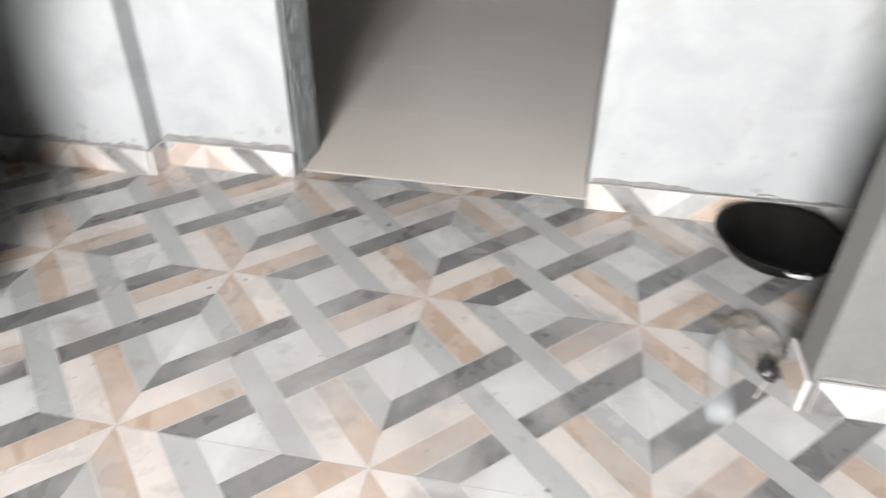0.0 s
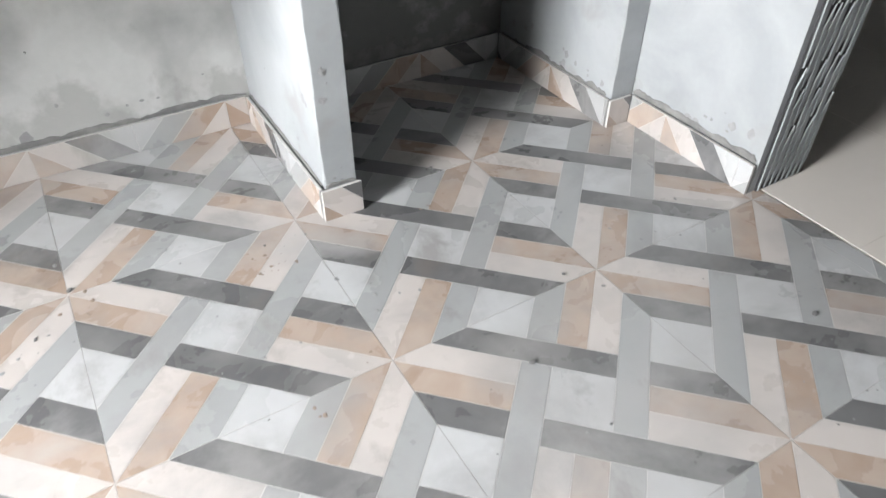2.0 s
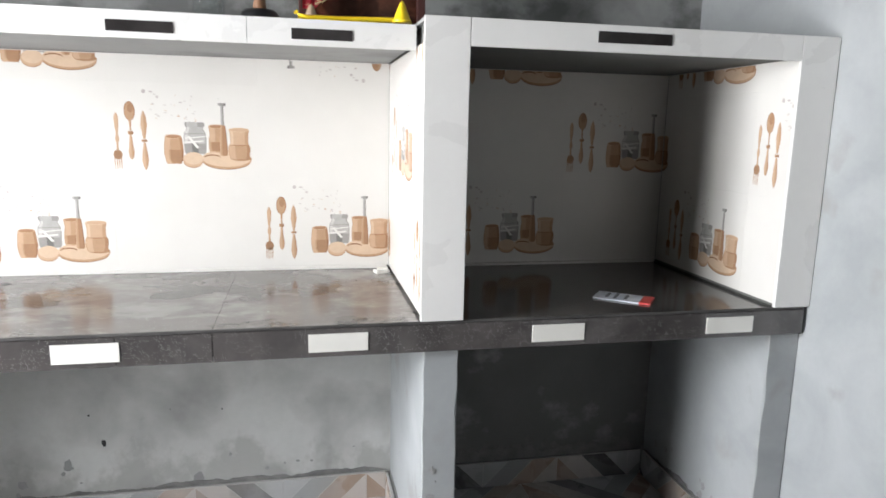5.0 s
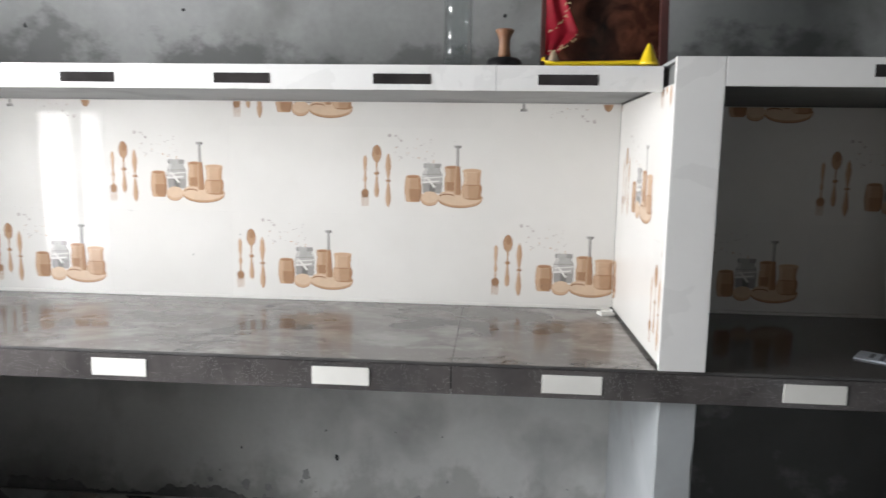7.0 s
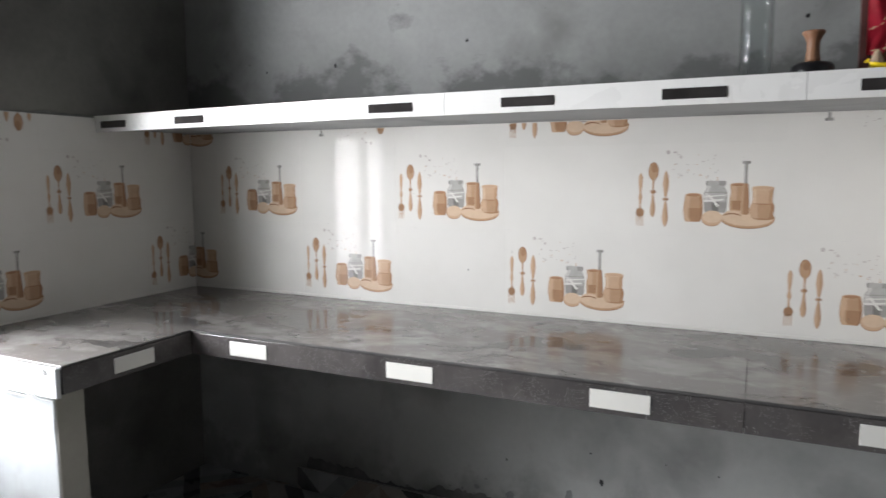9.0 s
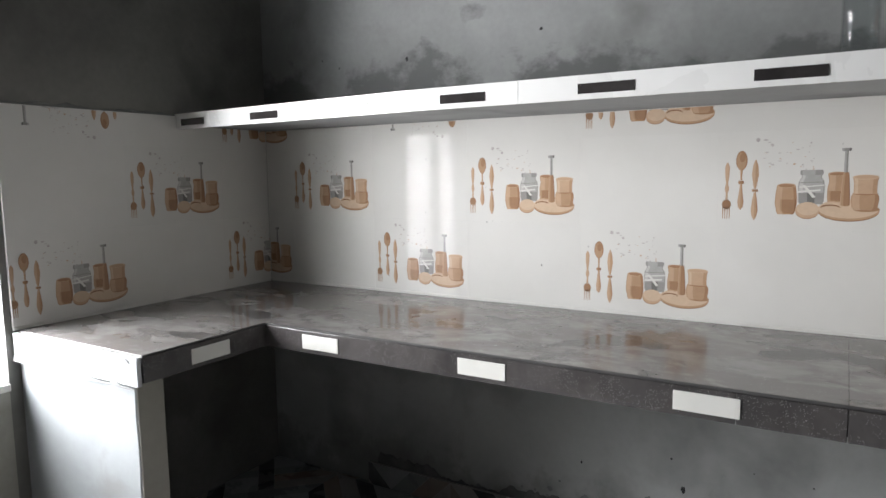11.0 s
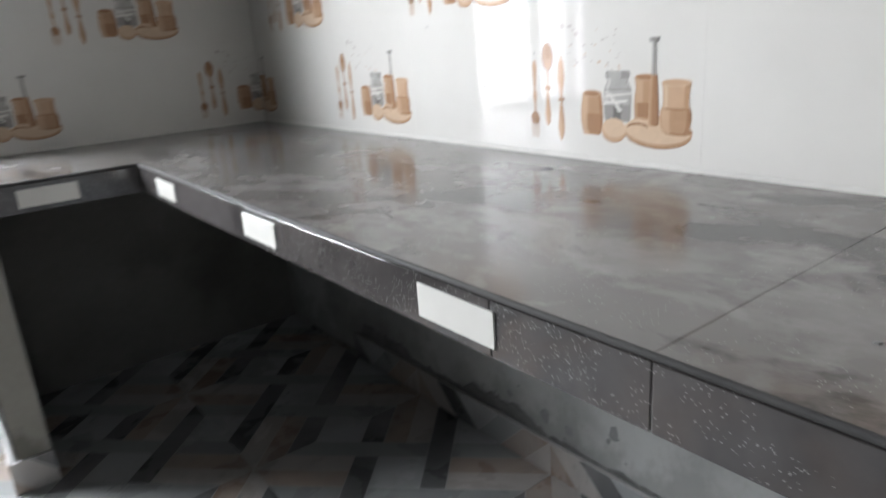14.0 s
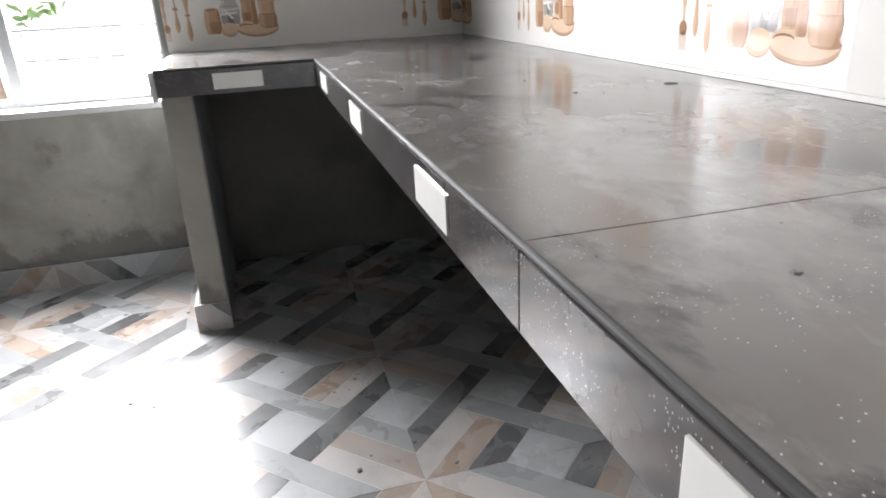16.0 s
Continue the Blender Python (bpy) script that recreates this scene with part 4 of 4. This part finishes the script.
def film(name, label, category, x, y, wide, deep, high, turn, material, seed):
    """A thin crumpled sheet lying loose on the floor."""
    bm, n = bmesh.new(), 22
    grid = []
    for i in range(n):
        row = []
        for j in range(n):
            u, v = 2 * i / (n - 1) - 1, 2 * j / (n - 1) - 1
            r = 0.75 + 0.3 * noise.noise(Vector((math.atan2(v, u) * 1.3, seed, 0)))
            lift = abs(noise.noise(Vector((u * 2.2, v * 2.2, seed)))) + 0.4 * abs(noise.noise(Vector((u * 6, v * 6, seed + 3))))
            edge = max(0.0, 1 - max(abs(u), abs(v)) ** 4)
            row.append(bm.verts.new((u * wide * r, v * deep * r, 0.001 + high * lift * (0.25 + edge))))
        grid.append(row)
    for a, b in zip(grid, grid[1:]):
        for k in range(n - 1):
            bm.faces.new((a[k], b[k], b[k + 1], a[k + 1]))
    ob = part(name, bm, material, None, label, True)
    ob.location, ob.rotation_euler = (x, y, 0), (0, 0, radians(turn))
    return tagged(ob, "", category)


film("plastic_bag", "thin crumpled brown plastic bag on the floor", "plastic bag", 1.20, -1.50, 0.15, 0.10, 0.035, 25, FILM, 4.0)
lump("black_rag", "small black rag on the floor by the wall end", "rag", 1.075, -1.505, 0.034, 0.024, 0.022, BLACK, 9.0)
straw = part("straw", tube([(0, 0, 0.003), (0.16, -0.10, 0.003)], 0.0025, 6), INLAY, None, "thin white straw lying on the floor")
straw.location = (0.98, -1.46, 0)
tagged(straw, "", "straw")

# grit and dried cement crumbs trodden over the floor
bm, rng = bmesh.new(), random.Random(17)
for k in range(170):
    x, y = rng.uniform(-1.9, 1.75), rng.uniform(-1.4, 1.1)
    s = 0.0018 + 0.006 * rng.random() ** 4
    turn = Matrix.Translation((x, y, s * 0.3)) @ Euler((0, 0, rng.uniform(0, 3))).to_matrix().to_4x4() @ Matrix.Diagonal((s * rng.uniform(0.8, 1.8), s, s * 0.4, 1))
    bmesh.ops.create_icosphere(bm, subdivisions=1, radius=1, matrix=turn)
tagged(part("floor_grit", bm, MORTAR, None, "dark cement crumbs scattered over the tiled floor"), "", "grit", kind="stuff")

# ---------------------------------------------------------------- outside
structure("ground", box(-90, 90, -90, 90, -0.5, -0.35), EARTH, "pale concrete yard outside the window", "ground")


def tree(x, y, high, crown, seed):
    rng = random.Random(seed)
    t = thing("tree", "green leafy tree standing outside the window", "tree", (x, y, -0.35), "trees in the yard")
    bm = bmesh.new()
    for k in range(6):
        r0, r1 = 0.12 * (1 - k / 8), 0.12 * (1 - (k + 1) / 8)
        lathe([(r0, high * k / 9), (r1, high * (k + 1) / 9)], 10, bm)
    for k in range(7):
        a = rng.uniform(0, 6.28)
        tube([(0, 0, high * 0.45), (math.cos(a) * crown * 0.4, math.sin(a) * crown * 0.4, high * 0.65), (math.cos(a) * crown * 0.8, math.sin(a) * crown * 0.8, high * rng.uniform(0.7, 1.0))], 0.03, 6, bm)
    part("trunk", bm, BARK, t, "rough bark")
    verts, faces = [], []
    for k in range(2600):
        d = Vector((rng.gauss(0, 1), rng.gauss(0, 1), rng.gauss(0, 0.8))).normalized() * crown * rng.random() ** 0.4
        if noise.noise(d * 1.1 + Vector((seed, seed, 0))) < -0.1:
            continue
        c = Vector((0, 0, high * 0.72)) + d
        u = Vector((rng.gauss(0, 1), rng.gauss(0, 1), rng.gauss(0, 1))).normalized()
        w = u.orthogonal().normalized()
        s = rng.uniform(0.05, 0.11)
        i = len(verts)
        verts += [c - u * s, c + w * s * 0.45, c + u * s, c - w * s * 0.45]
        faces.append((i, i + 1, i + 2, i + 3))
    me = bpy.data.meshes.new("crown")
    me.from_pydata(verts, [], faces)
    me.materials.append(LEAF)
    ob = new("crown", me)
    ob.parent = t
    return t


tree(-8.5, -2.6, 3.2, 1.3, 3)
tree(-10.0, 0.6, 3.6, 1.5, 8)
tree(-9.5, -6.0, 3.4, 1.4, 5)

# ---------------------------------------------------------------- doorway lining: grooved strips on the jamb
for side, y, d in (("lining", DOOR[1], -1),):
    lining = thing("door_lining", "grey grooved strip lining on the door jamb", "door lining", (XE + 0.12, y, 0))
    part("board", box(-0.098, 0.110, -0.006, -0.0005, 0.0, DOOR[2] - 0.002), GROOVE, lining, "black grooved backing")
    rng = random.Random(6)
    for k in range(8):
        x = -0.098 + 0.026 * k
        z = 0.0
        while z < DOOR[2] - 0.02:
            step = rng.uniform(0.18, 0.45)
            top = min(z + step, DOOR[2] - 0.004)
            bm = bmesh.new()
            lean = rng.uniform(-0.003, 0.003)
            pts = [(x + 0.004, z + 0.002), (x + 0.022, z + 0.060), (x + 0.022 + lean, top), (x + 0.004 + lean, top - 0.058)]
            low = [bm.verts.new((a, -0.0062, b)) for a, b in pts]
            up = [bm.verts.new((a + 0.001, -0.0105, b)) for a, b in pts]
            for j in range(4):
                bm.faces.new((low[j], low[(j + 1) % 4], up[(j + 1) % 4], up[j]))
            bm.faces.new(up)
            bmesh.ops.recalc_face_normals(bm, faces=bm.faces)
            part("slat", bm, LAMINATE, lining)
            z = top

# ---------------------------------------------------------------- mortar smears over the skirting and the tiles
SMEARS = (
    ((-1.58, YN - 0.001, 0.098), (1, 0, 0), 0.95, 0.004, 0.050, MORTAR),
    ((-0.62, YN - 0.001, 0.098), (1, 0, 0), 1.30, 0.003, 0.020, MORTAR),
    ((0.79, YN - 0.001, 0.098), (1, 0, 0), 0.92, 0.008, 0.060, MORTAR),
    ((XW + 0.001, WIN[0] - 0.4, 0.098), (0, 1, 0), 1.45, 0.003, 0.016, MORTAR),
    ((XE - 0.001, 0.55, 0.098), (0, -1, 0), 0.51, 0.003, 0.024, MORTAR),
    ((XE - 0.001, DOOR[0] - 0.01, 0.098), (0, -1, 0), 0.8, 0.003, 0.020, MORTAR),
    ((0.689, 1.20, 0.098), (0, -1, 0), 0.62, 0.003, 0.014, MORTAR),
    ((0.692, 0.565, 0.098), (1, 0, 0), 0.09, 0.002, 0.014, MORTAR),
    ((1.721, 1.20, 0.098), (0, -1, 0), 0.62, 0.004, 0.034, MORTAR),
    ((0.974, -1.575, 0.098), (0, -1, 0), 0.9, 0.003, 0.018, MORTAR),
    ((-1.75, YN - 0.001, SHELF[1] + 0.001), (1, 0, 0), 0.45, 0.004, 0.035, WHITEWASH),
    ((-1.25, YN - 0.001, SHELF[1] + 0.001), (1, 0, 0), 0.25, 0.003, 0.030, WHITEWASH),
    ((XW + 0.001, 0.06, 1.607), (0, 1, 0), 1.1, 0.003, 0.020, MORTAR),
)
SMEARS += (
    ((XW + 0.001, 0.0495, 0.772), (1, 0, 0), 0.63, 0.004, 0.034, DAB),
    ((XW + 0.02, 0.0493, 0.846), (1, 0, 0), 0.60, 0.002, 0.016, DAB),
)
for k, (at, way, size, a, b, material) in enumerate(SMEARS):
    structure("mortar_smear", ragged(at, way, size, a, b, 20 + k), material, "uneven smear of cement along the wall", "mortar")


def blotches(name, origin, right, length, low, high, count, material, label, seed, big=0.022, up=(0, 0, 1)):
    """Small uneven dabs of cement on a wall or flecks of dirt on tiles."""
    rng, bm, m = random.Random(seed), bmesh.new(), basis(origin, right, up)
    for k in range(count):
        cx, cy, r = rng.uniform(0, length), low + (high - low) * rng.random() ** 1.8, big * (0.25 + 0.75 * rng.random() ** 2)
        n, tall = 11, rng.uniform(0.6, 1.5)
        rim = [(cx + r * math.cos(6.2832 * j / n) * rng.uniform(0.6, 1.15), cy + r * tall * math.sin(6.2832 * j / n) * rng.uniform(0.6, 1.15)) for j in range(n)]
        mid = bm.verts.new(m @ Vector((cx, cy, 0.0016)))
        ring = [bm.verts.new(m @ Vector((x, y, 0.0003))) for x, y in rim]
        for j in range(n):
            bm.faces.new((mid, ring[j], ring[(j + 1) % n]))
    tagged(part(name, bm, material, None, label), "", "stain", kind="stuff")


blotches("cement_dabs", (-1.5, YN - 0.0005, 0), (1, 0, 0), 2.15, 0.105, 0.21, 26, DAB, "grey cement dabs on the wall over the skirting", 2, 0.020)
blotches("cement_dabs", (0.80, YN - 0.0005, 0), (1, 0, 0), 0.9, 0.105, 0.22, 24, MORTAR, "dark damp dabs at the niche wall's foot", 3, 0.030)
blotches("cement_dabs", (XE - 0.0005, 0.54, 0), (0, -1, 0), 0.48, 0.105, 0.20, 12, DAB, "grey cement dabs over the skirting", 4, 0.018)
blotches("cement_dabs", (1.7215, 1.19, 0), (0, -1, 0), 0.62, 0.105, 0.20, 14, DAB, "grey cement dabs over the skirting", 5, 0.018)
blotches("cement_dabs", (XE - 0.0005, DOOR[0] - 0.03, 0), (0, -1, 0), 0.6, 0.105, 0.30, 9, DAB, "grey cement dabs over the skirting", 6, 0.016)
blotches("cement_dabs", (0.692, 0.5655, 0), (1, 0, 0), 0.088, 0.105, 0.60, 9, DAB, "grey scuffs on the plastered pier", 7, 0.013)
blotches("cement_dabs", (0.6895, 1.19, 0), (0, -1, 0), 0.6, 0.105, 0.5, 9, DAB, "grey scuffs on the plastered pier", 8, 0.012)
blotches("cement_dabs", (XW + 0.0005, -0.9, 0), (0, 1, 0), 0.9, 0.15, 0.62, 12, DAB, "grey scuffs on the wall under the window", 9, 0.016)


for at, size, count, seed in (((0.25, 0.15, 0), 0.6, 22, 31), ((-1.5, 0.25, 0), 0.45, 14, 32), ((0.0, -0.9, 0), 1.5, 16, 33), ((-0.2, 0.4, 0), 0.6, 14, 34)):
    blotches("dirt_flecks", at, (1, 0, 0), size, 0.0, size * 0.8, count, DAB, "dried grey splashes on the floor tiles", seed, 0.007, (0, 1, 0))
BROWN_DAB = shader("dried_brown_mud", (0.20, 0.155, 0.12), (0.33, 0.27, 0.225), 0.8, scale=30, fine=90, bump=0.2)
for at, size, count, seed, big in (((0.42, 0.42, 0), 0.13, 18, 41, 0.006), ((0.92, 0.46, 0), 0.14, 8, 42, 0.006), ((-0.05, 0.50, 0), 0.12, 8, 43, 0.007),
                                   ((-1.10, 0.40, 0), 0.16, 14, 44, 0.008), ((0.38, -0.06, 0), 0.20, 6, 45, 0.006)):
    blotches("dirt_flecks", at, (1, 0, 0), size, 0.0, size * 0.8, count, BROWN_DAB, "dried brown mud spots on the floor tiles", seed, big, (0, 1, 0))
blotches("wall_holes", (-1.9, YN - 0.0006, 0), (1, 0, 0), 2.4, 1.80, 2.0, 6, GROOVE, "small dark holes in the plaster", 11, 0.008)
blotches("wall_holes", (-0.9, YN - 0.0006, 0), (1, 0, 0), 1.2, 0.28, 0.50, 5, GROOVE, "small dark holes in the plaster", 12, 0.010)
blotches("dirt_flecks", (-1.6, YN - 0.0098, 0), (1, 0, 0), 2.2, 0.90, 1.45, 14, GROOVE, "tiny dark specks on the wall tiles", 13, 0.0032)

# ---------------------------------------------------------------- skirting
skirting("baseboard_north", (-1.62, YN - 0.022, 0), (1, 0, 0), 2.29, "skirting cut from patterned floor tiles", 0.3)
skirting("baseboard_niche", (0.806, YN - 0.022, 0), (1, 0, 0), 0.895, "skirting cut from patterned floor tiles", 0.1)
skirting("baseboard_west", (XW + 0.022, -1.6, 0), (0, 1, 0), 1.64, "skirting cut from patterned floor tiles", 0.2)
skirting("baseboard_pier", (0.670, YN - 0.024, 0), (0, -1, 0), YN - 0.024 - 0.566, "skirting cut from patterned floor tiles", 0.90)
skirting("baseboard_pier_front", (0.672, 0.546, 0), (1, 0, 0), 0.120, "skirting cut from patterned floor tiles", 0.07)
skirting("baseboard_niche_side", (1.704, YN - 0.024, 0), (0, -1, 0), YN - 0.024 - 0.556, "skirting cut from patterned floor tiles", 0.45)
skirting("baseboard_niche_front", (1.706, 0.538, 0), (1, 0, 0), 0.092, "skirting cut from patterned floor tiles", 0.08)
skirting("baseboard_east", (XE - 0.022, 0.536, 0), (0, -1, 0), 0.506, "skirting cut from patterned floor tiles", 0.74)
skirting("baseboard_east_far", (XE - 0.022, DOOR[0], 0), (0, -1, 0), 1.3, "skirting cut from patterned floor tiles", 0.1)
skirting("baseboard_partition", (0.957, -1.575, 0), (0, -1, 0), 0.95, "skirting cut from patterned floor tiles", 0.35)
skirting("baseboard_partition_end", (1.106, -1.544, 0), (-1, 0, 0), 0.147, "skirting cut from patterned floor tiles", 0.7)
skirting("baseboard_return", (-1.556, 0.046, 0), (0, 1, 0), 0.114, "skirting cut from patterned floor tiles", 0.08)
skirting("baseboard_return_side", (XW + 0.024, 0.048, 0), (1, 0, 0), 0.590, "skirting cut from patterned floor tiles", 0.45)

# ---------------------------------------------------------------- floors, tile by tile
floor = structure("floor", box(XW - 0.1, 1.861, YS - 0.1, YN + 0.1, -0.12, -0.0092), GROUT, "floor of diagonal patterned cream, tan and grey tiles", "floor")
for i in range(-4, 4):
    for j in range(-8, 3):
        x, y = i * TILE, j * TILE
        u0, u1 = max(0.0, (XW - x) / TILE), min(1.0, (1.860 - x) / TILE)
        v0, v1 = max(0.0, (YS - y) / TILE), min(1.0, (YN - y) / TILE)
        if u1 - u0 > 0.01 and v1 - v0 > 0.01:
            t = new("patterned_tile", printed_tile(u0, u1, v0, v1))
            t.parent = floor
            t.location = (x + u0 * TILE, y + v0 * TILE, 0)
plain = mesh_of("beige_tile", box(0.0004, 0.5996, 0.0004, 0.5996, -0.0074, -0.001), ROOM_TILE)
for i in range(5):
    for j in range(8):
        t = new("beige_tile", plain)
        t.parent = room2
        t.location = (1.87 + 0.6 * i, -2.7 + 0.6 * j, 0)
